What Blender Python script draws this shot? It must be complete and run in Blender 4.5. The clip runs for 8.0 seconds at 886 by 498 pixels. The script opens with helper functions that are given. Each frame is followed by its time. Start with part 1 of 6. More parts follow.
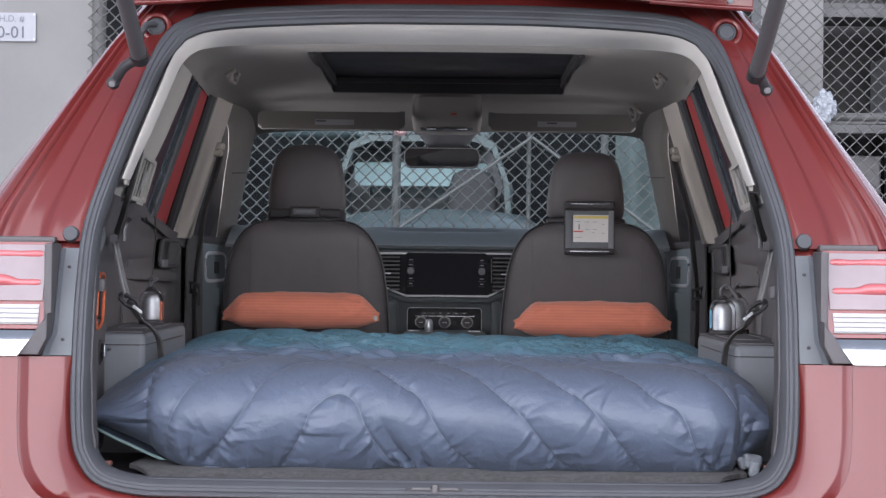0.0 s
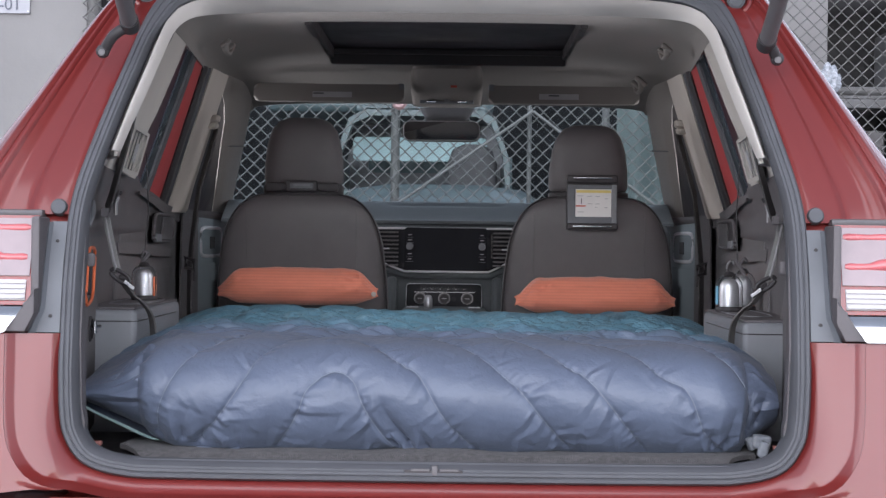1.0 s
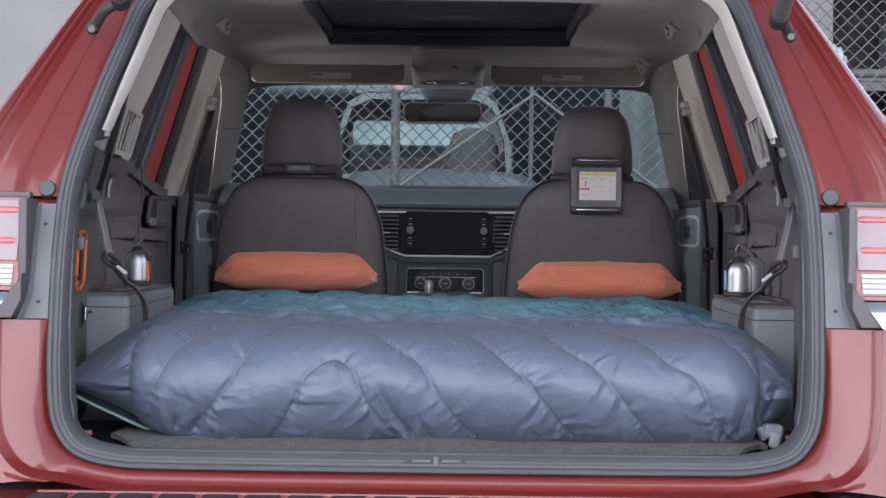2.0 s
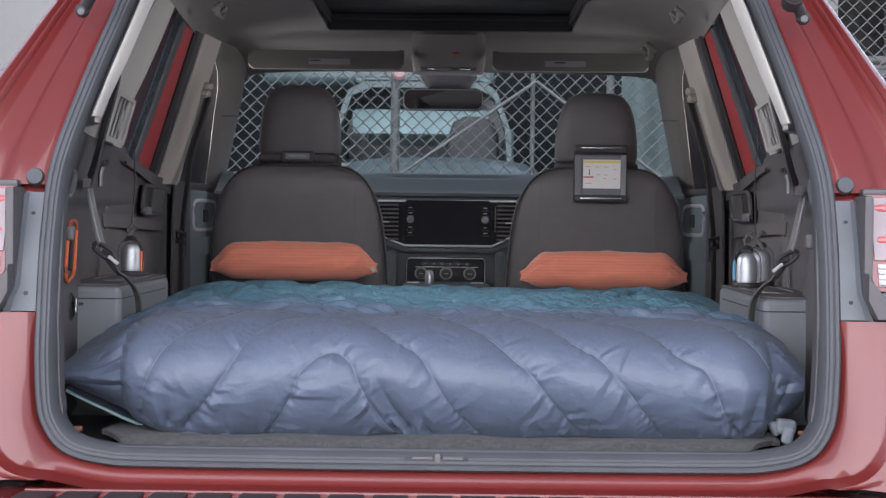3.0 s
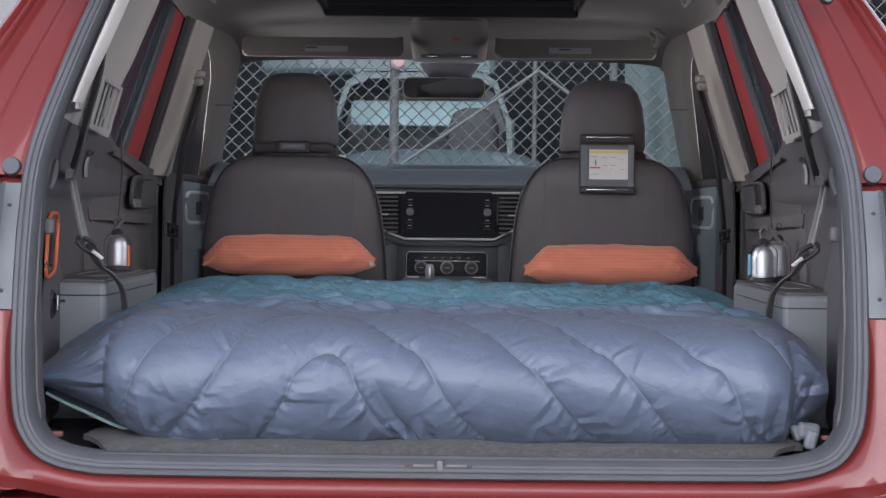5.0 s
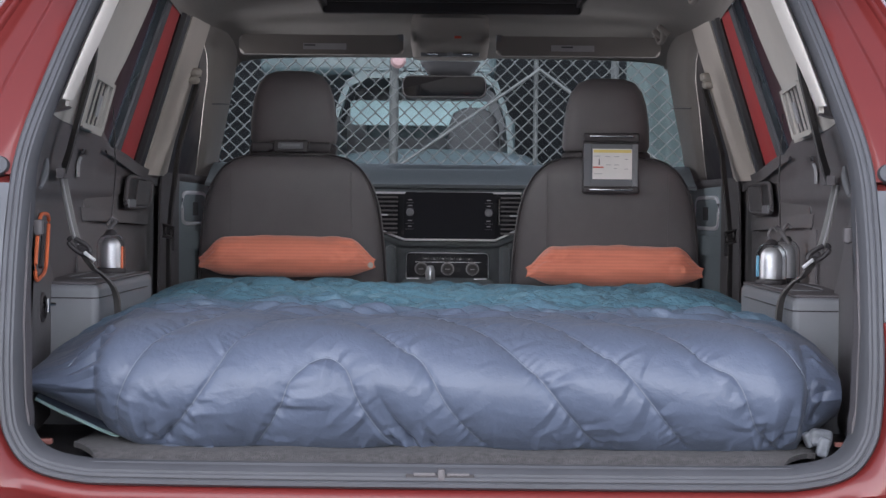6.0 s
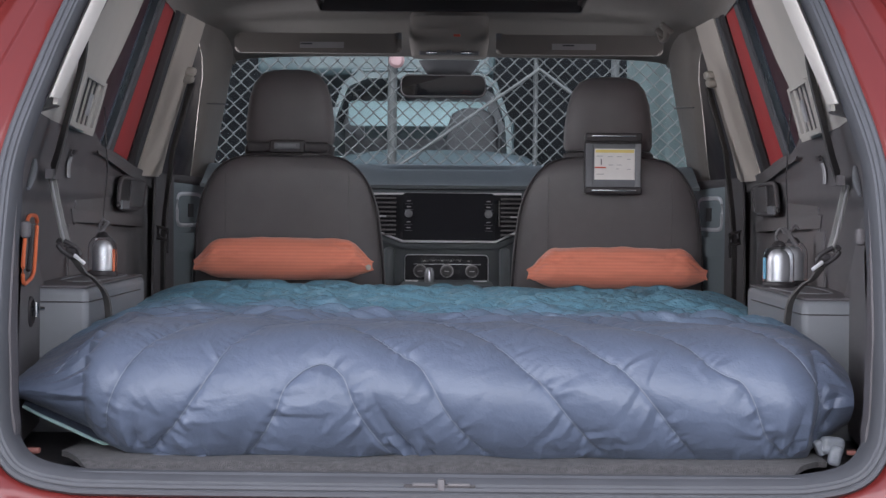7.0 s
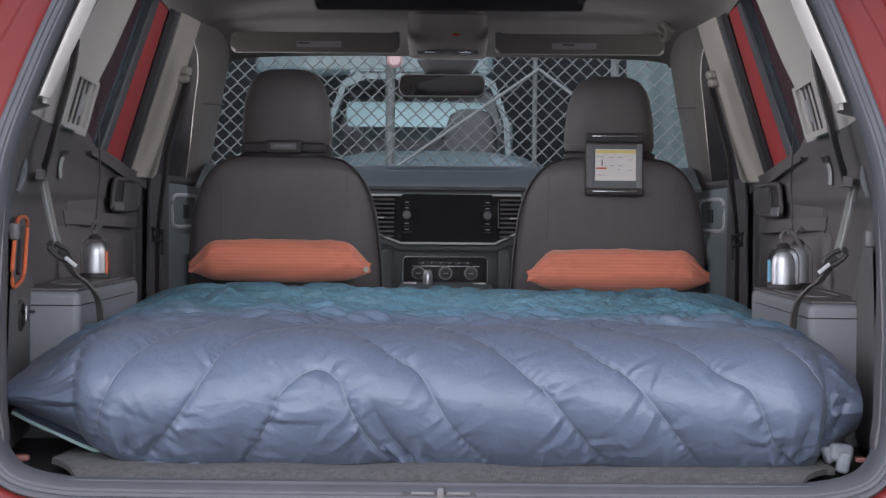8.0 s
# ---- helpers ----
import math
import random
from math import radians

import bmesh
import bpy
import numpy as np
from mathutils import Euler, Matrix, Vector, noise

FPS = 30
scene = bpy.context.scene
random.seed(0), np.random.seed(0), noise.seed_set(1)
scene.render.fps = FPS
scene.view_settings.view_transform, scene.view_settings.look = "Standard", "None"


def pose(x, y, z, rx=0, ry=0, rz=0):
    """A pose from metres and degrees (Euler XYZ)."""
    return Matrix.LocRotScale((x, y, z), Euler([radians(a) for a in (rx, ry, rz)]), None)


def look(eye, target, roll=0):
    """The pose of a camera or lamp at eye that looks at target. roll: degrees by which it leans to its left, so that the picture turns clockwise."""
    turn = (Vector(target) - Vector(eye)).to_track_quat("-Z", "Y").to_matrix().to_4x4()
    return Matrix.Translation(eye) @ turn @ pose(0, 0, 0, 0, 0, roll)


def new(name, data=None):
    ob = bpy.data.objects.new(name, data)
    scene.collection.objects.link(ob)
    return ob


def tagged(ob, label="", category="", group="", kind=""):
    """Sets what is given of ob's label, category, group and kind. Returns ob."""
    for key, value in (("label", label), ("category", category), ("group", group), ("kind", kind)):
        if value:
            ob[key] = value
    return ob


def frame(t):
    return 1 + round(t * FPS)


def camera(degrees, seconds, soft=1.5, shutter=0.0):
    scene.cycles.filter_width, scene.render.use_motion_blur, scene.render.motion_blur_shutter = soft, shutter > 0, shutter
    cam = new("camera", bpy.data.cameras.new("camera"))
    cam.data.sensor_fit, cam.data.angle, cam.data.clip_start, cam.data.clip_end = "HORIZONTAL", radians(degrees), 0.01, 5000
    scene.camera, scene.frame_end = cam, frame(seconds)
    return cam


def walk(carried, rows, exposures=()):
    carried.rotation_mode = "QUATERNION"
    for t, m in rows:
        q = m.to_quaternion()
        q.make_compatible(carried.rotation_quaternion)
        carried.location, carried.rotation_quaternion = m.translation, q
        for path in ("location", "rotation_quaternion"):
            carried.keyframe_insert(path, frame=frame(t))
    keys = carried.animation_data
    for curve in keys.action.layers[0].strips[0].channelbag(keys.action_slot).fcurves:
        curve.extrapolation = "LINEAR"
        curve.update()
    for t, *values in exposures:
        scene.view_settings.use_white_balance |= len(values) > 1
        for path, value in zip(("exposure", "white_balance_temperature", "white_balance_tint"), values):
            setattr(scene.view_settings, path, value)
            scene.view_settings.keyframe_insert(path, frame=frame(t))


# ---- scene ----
cam = camera(26.0, 8.0, 1.4)
PATH = [
    (0, (0.0406, -3.1907, 1.1607), (0.0043, 0.8090, 1.1952), 0.63),
    (0.5, (0.0394, -3.1394, 1.1586), (0.0048, 0.8604, 1.1653), 0.69),
    (1, (0.0379, -3.0893, 1.1580), (0.0043, 0.9105, 1.1426), 0.69),
    (1.5, (0.0366, -3.0369, 1.1559), (0.0029, 0.9629, 1.1236), 0.69),
    (3, (0.0313, -2.8812, 1.1539), (-0.0019, 1.1181, 1.0851), 0.64),
    (3.5, (0.0299, -2.8348, 1.1531), (-0.0020, 1.1643, 1.0761), 0.61),
    (4, (0.0285, -2.7928, 1.1529), (-0.0032, 1.2062, 1.0706), 0.58),
    (4.5, (0.0270, -2.7485, 1.1527), (-0.0046, 1.2505, 1.0687), 0.58),
    (6, (0.0222, -2.6196, 1.1521), (-0.0085, 1.3795, 1.0693), 0.56),
    (6.5, (0.0204, -2.5747, 1.1522), (-0.0087, 1.4244, 1.0704), 0.52),
    (7, (0.0201, -2.5341, 1.1521), (-0.0078, 1.4650, 1.0718), 0.50),
    (7.5, (0.0192, -2.4984, 1.1523), (-0.0065, 1.5007, 1.0730), 0.48),
    (8, (0.0184, -2.4707, 1.1525), (-0.0057, 1.5284, 1.0747), 0.49),
]
walk(cam, [(t, look(eye, target, roll)) for t, eye, target, roll in PATH], [(0, 1.34, 6060, 15), (8, 1.34, 6060, 15)])

# ---- world and light ----
SUN_EL, SUN_AZ = 21.0, 187.0
world = bpy.data.worlds.new("sky")
scene.world = world
world.use_nodes = True
wn = world.node_tree.nodes
sky = wn.new("ShaderNodeTexSky")
sky.sky_type = "NISHITA"
sky.sun_disc = False
sky.sun_elevation = radians(SUN_EL)
sky.sun_rotation = radians(SUN_AZ)
sky.air_density, sky.dust_density, sky.ozone_density = 1.0, 0.15, 1.0
haze = wn.new("ShaderNodeHueSaturation")  # high overcast: a paler sky
haze.inputs["Saturation"].default_value = 0.35
world.node_tree.links.new(sky.outputs[0], haze.inputs["Color"])
world.node_tree.links.new(haze.outputs[0], wn["Background"].inputs[0])
wn["Background"].inputs[1].default_value = 0.13
sun_data = bpy.data.lights.new("sun", "SUN")
sun_data.energy, sun_data.angle, sun_data.color = 1.6, radians(80), (1.0, 0.98, 0.95)
sun = new("sun", sun_data)
_az = radians(SUN_AZ)
sun.matrix_world = look((0, 0, 0), (-math.sin(_az) * math.cos(radians(SUN_EL)), -math.cos(_az) * math.cos(radians(SUN_EL)), -math.sin(radians(SUN_EL))))

# added area lamps behind the side panes, standing in for daylight; left pair stronger
for side_ in (1, -1):
    for y_, long_, tall_, watts_ in ((1.30, 0.30, 0.28, 1.0), (2.62, 0.42, 0.30, 0.6)):
        la = bpy.data.lights.new("window_fill", "AREA")
        la.shape, la.size, la.size_y, la.energy, la.color = "RECTANGLE", long_, tall_, watts_ * (0.9 if side_ > 0 else 1.4), (1.0, 0.97, 0.93)
        la.spread = radians(110)
        lo = new("window_fill", la)
        lo.matrix_world = Matrix.Translation(((0.725 if y_ < 2 else 0.80) * side_, y_, 1.43)) @ Matrix(((0, 0, side_, 0), (1, 0, 0, 0), (0, side_, 0, 0), (0, 0, 0, 1)))


# ---- helpers for building ----
def thing(name, label, category, at=(0, 0, 0), group="", kind=""):
    """An Empty that carries the parts of one thing."""
    ob = new(name)
    ob.location = at
    ob.empty_display_size = 0.05
    return tagged(ob, label, category, group, kind)


def link_mesh(name, bm, material, smooth=True):
    me = bpy.data.meshes.new(name)
    bmesh.ops.recalc_face_normals(bm, faces=bm.faces)
    bm.to_mesh(me)
    bm.free()
    me.materials.append(material)
    if smooth:
        me.shade_smooth()
        if name != "shell":
            me.set_sharp_from_angle(angle=radians(38))
    ob = new(name, me)
    if smooth and len(me.polygons) < 1500:
        ob.modifiers.new("even_shading", "WEIGHTED_NORMAL").keep_sharp = True
    return ob


def part(name, bm, material, parent, label="", smooth=True):
    """One mesh part, modelled in world coordinates, under a thing or a part."""
    ob = link_mesh(name, bm, material, smooth)
    ob.parent = parent
    if parent.type == "EMPTY":
        ob.matrix_parent_inverse = Matrix.Translation(parent.location).inverted()
    return tagged(ob, label)


def solo(name, bm, material, label, category, group="", kind="", smooth=True):
    return tagged(link_mesh(name, bm, material, smooth), label, category, group, kind)


def join(*bms):
    out = bmesh.new()
    for b in bms:
        me = bpy.data.meshes.new("tmp")
        b.to_mesh(me)
        out.from_mesh(me)
        b.free()
        bpy.data.meshes.remove(me)
    return out


def moved(bm, m):
    bm.transform(m)
    return bm


def mirrored(bm):
    bm.transform(Matrix.Diagonal((-1, 1, 1, 1)))
    bmesh.ops.reverse_faces(bm, faces=bm.faces)
    return bm


def box(cx, cy, cz, sx, sy, sz, bevel=0.004, seg=2):
    bm = bmesh.new()
    bmesh.ops.create_cube(bm, size=1)
    bm.transform(pose(cx, cy, cz) @ Matrix.Diagonal((sx, sy, sz, 1)))
    if bevel:
        bmesh.ops.bevel(bm, geom=bm.edges[:], offset=min(bevel, 0.45 * min(sx, sy, sz)), segments=seg, profile=0.5, affect="EDGES")
    return bm


def sheet(fn, nu, nv, ring=False):
    """A grid of fn(u, v), u and v from 0 to 1; ring closes it in u."""
    bm = bmesh.new()
    cols = nu if ring else nu + 1
    vs = [[bm.verts.new(fn(i / nu, j / nv)) for j in range(nv + 1)] for i in range(cols)]
    for i in range(nu):
        a, b = vs[i], vs[(i + 1) % cols]
        for j in range(nv):
            bm.faces.new((a[j], b[j], b[j + 1], a[j + 1]))
    return bm


def thick(bm, depth):
    """Gives a sheet a thickness along its normals."""
    bmesh.ops.recalc_face_normals(bm, faces=bm.faces)
    bmesh.ops.solidify(bm, geom=bm.faces[:], thickness=depth)
    return bm


def curve_pts(points, n, closed=False):
    """Catmull-Rom through the points, n to a span."""
    p = [Vector(q) for q in points]
    m = len(p)
    out = []
    for i in range(m if closed else m - 1):
        if closed:
            a, b, c, d = p[i - 1], p[i], p[(i + 1) % m], p[(i + 2) % m]
        else:
            a, b, c, d = p[max(i - 1, 0)], p[i], p[i + 1], p[min(i + 2, m - 1)]
        for k in range(n):
            t = k / n
            out.append(0.5 * (2 * b + (c - a) * t + (2 * a - 5 * b + 4 * c - d) * t * t + (3 * b - a - 3 * c + d) * t ** 3))
    if not closed:
        out.append(p[-1])
    return out


def tube(points, r, sides=8, closed=False, flat=1.0, up=(0, 0, 1)):
    """A tube along the points; flat squeezes it along up to make a strap."""
    pts = [Vector(q) for q in points]
    n = len(pts)
    bm = bmesh.new()
    rings = []
    for i, q in enumerate(pts):
        if closed:
            d = pts[(i + 1) % n] - pts[i - 1]
        else:
            d = pts[min(i + 1, n - 1)] - pts[max(i - 1, 0)]
        d.normalize()
        side = d.cross(Vector(up))
        if side.length < 1e-3:
            side = d.cross(Vector((0, 1, 0)))
        side.normalize()
        top = side.cross(d)
        rr = r[i] if isinstance(r, (list, tuple)) else r
        rings.append([bm.verts.new(q + rr * (math.cos(a) * side + flat * math.sin(a) * top)) for a in (2 * math.pi * k / sides for k in range(sides))])
    for i in range(n if closed else n - 1):
        a, b = rings[i], rings[(i + 1) % n]
        for k in range(sides):
            bm.faces.new((a[k], a[(k + 1) % sides], b[(k + 1) % sides], b[k]))
    if not closed:
        bm.faces.new(rings[0][::-1])
        bm.faces.new(rings[-1])
    return bm


def band(points, width, depth, across):
    """A flat strap along the points: width along across, depth square to it."""
    pts = [Vector(q) for q in points]
    bm = bmesh.new()
    rings = []
    for i, q in enumerate(pts):
        d = (pts[min(i + 1, len(pts) - 1)] - pts[max(i - 1, 0)]).normalized()
        s = Vector(across)
        s = (s - d * s.dot(d)).normalized()
        n = d.cross(s)
        rings.append([bm.verts.new(q + s * (sx * width / 2) + n * (sy * depth / 2)) for sx, sy in ((-1, -1), (-0.8, -1.3), (0.8, -1.3), (1, -1), (1, 1), (0.8, 1.3), (-0.8, 1.3), (-1, 1))])
    for a, b in zip(rings, rings[1:]):
        for k in range(8):
            bm.faces.new((a[k], a[(k + 1) % 8], b[(k + 1) % 8], b[k]))
    bm.faces.new(rings[0][::-1])
    bm.faces.new(rings[-1])
    return bm


def lathe(profile, sides=28):
    """A turned form about z from (radius, z) pairs."""
    bm = bmesh.new()
    rings = [[bm.verts.new((max(r, 1e-4) * math.cos(a), max(r, 1e-4) * math.sin(a), z)) for a in (2 * math.pi * k / sides for k in range(sides))] for r, z in profile]
    for a, b in zip(rings, rings[1:]):
        for k in range(sides):
            bm.faces.new((a[k], a[(k + 1) % sides], b[(k + 1) % sides], b[k]))
    bm.faces.new(rings[0][::-1])
    bm.faces.new(rings[-1])
    return bm


def stack(levels, power=4.0, sides=40):
    """A closed form from levels (z, centre x, centre y, half width, half depth), each a rounded rectangle."""
    bm = bmesh.new()
    rings = []
    for z, cx, cy, w, d in levels:
        ring = []
        for k in range(sides):
            a = 2 * math.pi * k / sides
            c, s = math.cos(a), math.sin(a)
            ring.append(bm.verts.new((cx + w * math.copysign(abs(c) ** (2 / power), c), cy + d * math.copysign(abs(s) ** (2 / power), s), z)))
        rings.append(ring)
    for a, b in zip(rings, rings[1:]):
        for k in range(sides):
            bm.faces.new((a[k], a[(k + 1) % sides], b[(k + 1) % sides], b[k]))
    bm.faces.new(rings[0][::-1])
    bm.faces.new(rings[-1])
    return bm


def plate(outline, y0, y1, bevel=0.003, seg=2):
    """A flat form with an (x, z) outline, from y0 (near) to y1."""
    bm = bmesh.new()
    near = [bm.verts.new((x, y0, z)) for x, z in outline]
    far = [bm.verts.new((x, y1, z)) for x, z in outline]
    n = len(outline)
    f = bm.faces.new(near)
    bm.faces.new(far[::-1])
    for k in range(n):
        bm.faces.new((near[k], far[k], far[(k + 1) % n], near[(k + 1) % n]))
    if bevel:
        bmesh.ops.bevel(bm, geom=list(f.edges), offset=bevel, segments=seg, profile=0.5, affect="EDGES")
    return bm


def rounded(cx, cz, w, h, r, n=5):
    """The outline of a rounded rectangle."""
    out = []
    for sx, sz, a0 in ((1, 1, 0), (-1, 1, 90), (-1, -1, 180), (1, -1, 270)):
        for k in range(n + 1):
            a = radians(a0 + 90 * k / n)
            out.append((cx + sx * (w / 2 - r) + r * math.cos(a), cz + sz * (h / 2 - r) + r * math.sin(a)))
    return out


def mix(a, b, t):
    return a + (b - a) * t


def ease(t):
    t = min(1.0, max(0.0, t))
    return t * t * (3 - 2 * t)


def along(pairs, x):
    """Straight steps through (x, value) pairs."""
    return float(np.interp(x, [p[0] for p in pairs], [p[1] for p in pairs]))


# ---- materials ----
def mat(name, color, rough=0.5, metal=0.0, vary=0.12, scale=6.0, grain=0.0, grain_scale=300.0, coat=0.0, sheen=0.0, spec=0.5, wear=0.0):
    """A surface with two scales of variation: broad mottling of colour and gloss, and a fine grain in relief."""
    m = bpy.data.materials.new(name)
    m.use_nodes = True
    nt = m.node_tree
    n, ln = nt.nodes, nt.links
    b = n["Principled BSDF"]
    co = n.new("ShaderNodeTexCoord")
    big = n.new("ShaderNodeTexNoise")
    big.inputs["Scale"].default_value = scale
    big.inputs["Detail"].default_value = 6
    big.inputs["Roughness"].default_value = 0.6
    ln.new(co.outputs["Object"], big.inputs["Vector"])
    ramp = n.new("ShaderNodeMapRange")
    ramp.inputs["From Min"].default_value, ramp.inputs["From Max"].default_value = 0.3, 0.7
    ramp.inputs["To Min"].default_value, ramp.inputs["To Max"].default_value = 1 - vary, 1 + vary
    ln.new(big.outputs["Fac"], ramp.inputs["Value"])
    mul = n.new("ShaderNodeVectorMath")
    mul.operation = "SCALE"
    mul.inputs[0].default_value = color[:3]
    ln.new(ramp.outputs[0], mul.inputs["Scale"])
    ln.new(mul.outputs[0], b.inputs["Base Color"])
    rr = n.new("ShaderNodeMapRange")
    rr.inputs["From Min"].default_value, rr.inputs["From Max"].default_value = 0.3, 0.7
    rr.inputs["To Min"].default_value, rr.inputs["To Max"].default_value = max(0.02, rough - 0.06 - wear), min(1.0, rough + 0.06 + wear)
    ln.new(big.outputs["Fac"], rr.inputs["Value"])
    ln.new(rr.outputs[0], b.inputs["Roughness"])
    b.inputs["Metallic"].default_value = metal
    b.inputs["Specular IOR Level"].default_value = spec
    b.inputs["Coat Weight"].default_value = coat
    b.inputs["Coat Roughness"].default_value = 0.05
    b.inputs["Sheen Weight"].default_value = sheen
    if grain:
        fine = n.new("ShaderNodeTexNoise")
        fine.inputs["Scale"].default_value = grain_scale
        fine.inputs["Detail"].default_value = 3
        ln.new(co.outputs["Object"], fine.inputs["Vector"])
        bump = n.new("ShaderNodeBump")
        bump.inputs["Strength"].default_value = grain
        bump.inputs["Distance"].default_value = 0.002
        ln.new(fine.outputs["Fac"], bump.inputs["Height"])
        ln.new(bump.outputs[0], b.inputs["Normal"])
    return m


M_PAINT = mat("red_paint", (0.145, 0.017, 0.015), 0.5, 0.1, 0.06, 2.0, coat=1.0, spec=0.25)
M_PAINT.node_tree.nodes["Principled BSDF"].inputs["Coat Weight"].default_value = 0.8
M_PAINT.node_tree.nodes["Principled BSDF"].inputs["Coat IOR"].default_value = 1.52
M_PAINT.node_tree.nodes["Principled BSDF"].inputs["Coat Roughness"].default_value = 0.10
M_RUBBER = mat("grey_rubber", (0.075, 0.077, 0.086), 0.72, 0, 0.12, 12, 0.1, 500)
M_DARKPL = mat("charcoal_plastic", (0.125, 0.116, 0.120), 0.55, 0, 0.12, 8, 0.25, 700)
M_GREYPL = mat("grey_plastic", (0.185, 0.190, 0.205), 0.5, 0, 0.1, 8, 0.2, 700)
M_BEIGE = mat("beige_trim", (0.48, 0.447, 0.412), 0.7, 0, 0.06, 7, 0.25, 600)
# Same plastic as the beige trim, lightened where daylight falls on the gate opening.
M_MOULDING = mat("lit_beige_moulding", (0.50, 0.470, 0.437), 0.65, 0, 0.06, 7, 0.25, 600)
M_HEADLINER = mat("headliner_cloth", (0.212, 0.194, 0.182), 0.95, 0, 0.06, 5, 0.5, 900, sheen=0.08)
M_LEATHER = mat("black_leatherette", (0.108, 0.099, 0.102), 0.45, 0, 0.12, 9, 0.35, 420)
M_BLACK = mat("black_plastic", (0.038, 0.034, 0.036), 0.45, 0, 0.15, 10, 0.15, 600, spec=0.3)
M_GLOSS = mat("black_gloss", (0.024, 0.024, 0.028), 0.08, 0, 0.1, 4)
M_CHROME = mat("chrome", (0.48, 0.49, 0.51), 0.12, 1.0, 0.05, 10, wear=0.03)
M_SILVER = mat("satin_silver", (0.42, 0.43, 0.45), 0.32, 0.9, 0.06, 14)
M_CARPET = mat("grey_carpet", (0.064, 0.060, 0.061), 1.0, 0, 0.55, 120, 1.0, 420, sheen=0.05)
M_ORANGE = mat("orange_fabric", (0.70, 0.22, 0.135), 0.8, 0, 0.08, 6, 0.4, 800, sheen=0.3)
M_WEB = mat("seatbelt_webbing", (0.075, 0.070, 0.070), 0.75, 0, 0.2, 30, 0.5, 900)
M_GALV = mat("galvanised_steel", (0.135, 0.132, 0.13), 0.6, 0.2, 0.2, 20, 0.1, 300)
M_YARD = mat("yard_concrete", (0.30, 0.295, 0.29), 0.9, 0, 0.2, 0.6, 0.6, 80)
M_CONCRETE = mat("pale_concrete", (0.215, 0.208, 0.206), 0.9, 0, 0.12, 1.6, 0.4, 90)


def glass(name, color, rough=0.02):
    m = bpy.data.materials.new(name)
    m.use_nodes = True
    b = m.node_tree.nodes["Principled BSDF"]
    b.inputs["Base Color"].default_value = (*color, 1)
    b.inputs["Transmission Weight"].default_value = 1.0
    b.inputs["Roughness"].default_value = rough
    b.inputs["IOR"].default_value = 1.12
    return m


M_GLASS = glass("windscreen_glass", (0.80, 0.88, 0.88))


def stripes(m, axis, freq, dark):
    """Fine woven stripes across a fabric, by darkening its colour in bands along one axis."""
    nt = m.node_tree
    n, ln = nt.nodes, nt.links
    b = n["Principled BSDF"]
    src = b.inputs["Base Color"].links[0].from_socket
    co = n.new("ShaderNodeTexCoord")
    wave = n.new("ShaderNodeTexWave")
    wave.bands_direction = axis
    wave.inputs["Scale"].default_value = freq
    wave.inputs["Distortion"].default_value = 0.6
    ln.new(co.outputs["Object"], wave.inputs["Vector"])
    mr = n.new("ShaderNodeMapRange")
    mr.inputs["To Min"].default_value, mr.inputs["To Max"].default_value = 1 - dark, 1.0
    ln.new(wave.outputs["Fac"], mr.inputs["Value"])
    mul = n.new("ShaderNodeVectorMath")
    mul.operation = "SCALE"
    ln.new(src, mul.inputs[0])
    ln.new(mr.outputs[0], mul.inputs["Scale"])
    ln.new(mul.outputs[0], b.inputs["Base Color"])
    return m


stripes(M_ORANGE, "Z", 40.0, 0.12)
M_GREYPLATE = mat("light_grey_plastic", (0.11, 0.117, 0.13), 0.45, 0, 0.08, 9, 0.2, 600)
M_LENS = mat("red_lamp_lens", (0.20, 0.022, 0.02), 0.15, 0, 0.08, 6, coat=1.0)
M_BAR = mat("pink_light_bar", (0.52, 0.12, 0.13), 0.3, 0, 0.10, 8, coat=0.5)
M_WHITELENS = mat("clear_ribbed_lens", (0.40, 0.38, 0.39), 0.2, 0, 0.08, 10, coat=0.6)
M_ORANGEPL = mat("orange_plastic", (0.72, 0.16, 0.06), 0.45, 0, 0.1, 12)
M_PAPER = mat("white_paper", (0.74, 0.72, 0.70), 0.8, 0, 0.05, 20)
M_YELLOW = mat("yellow_print", (0.75, 0.62, 0.2), 0.7, 0, 0.05, 20)
M_REDPRINT = mat("red_print", (0.6, 0.09, 0.05), 0.6, 0, 0.05, 20)
M_INK = mat("dark_print", (0.08, 0.08, 0.09), 0.7, 0, 0.1, 20)
M_GREYPRINT = mat("grey_print", (0.38, 0.37, 0.38), 0.7, 0, 0.1, 20)
M_STEEL = mat("brushed_steel", (0.60, 0.60, 0.62), 0.52, 1.0, 0.1, 18, 0.05, 300)
M_TAIL = mat("brown_grey_webbing", (0.10, 0.093, 0.09), 0.8, 0, 0.15, 40, 0.5, 800)
M_STRAP = mat("grey_webbing", (0.24, 0.235, 0.23), 0.8, 0, 0.15, 40, 0.5, 800)
M_CREAM = mat("cream_plastic", (0.42, 0.385, 0.34), 0.5, 0, 0.06, 12, 0.1, 500)
M_MINT = mat("mint_piping", (0.36, 0.52, 0.51), 0.6, 0, 0.1, 20)
M_PALEPAINT = mat("pale_blue_paint", (0.060, 0.082, 0.087), 0.4, 0, 0.12, 2, coat=0.3)
# Near-black base colour stands in for the deep shade of an open shed.
M_SHEDSHADE = mat("shed_shade", (0.012, 0.012, 0.013), 0.9, 0, 0.35, 0.8, 0.3, 60, spec=0.05)
M_DASH = mat("dash_plastic", (0.092, 0.104, 0.112), 0.55, 0, 0.1, 8, 0.3, 600)
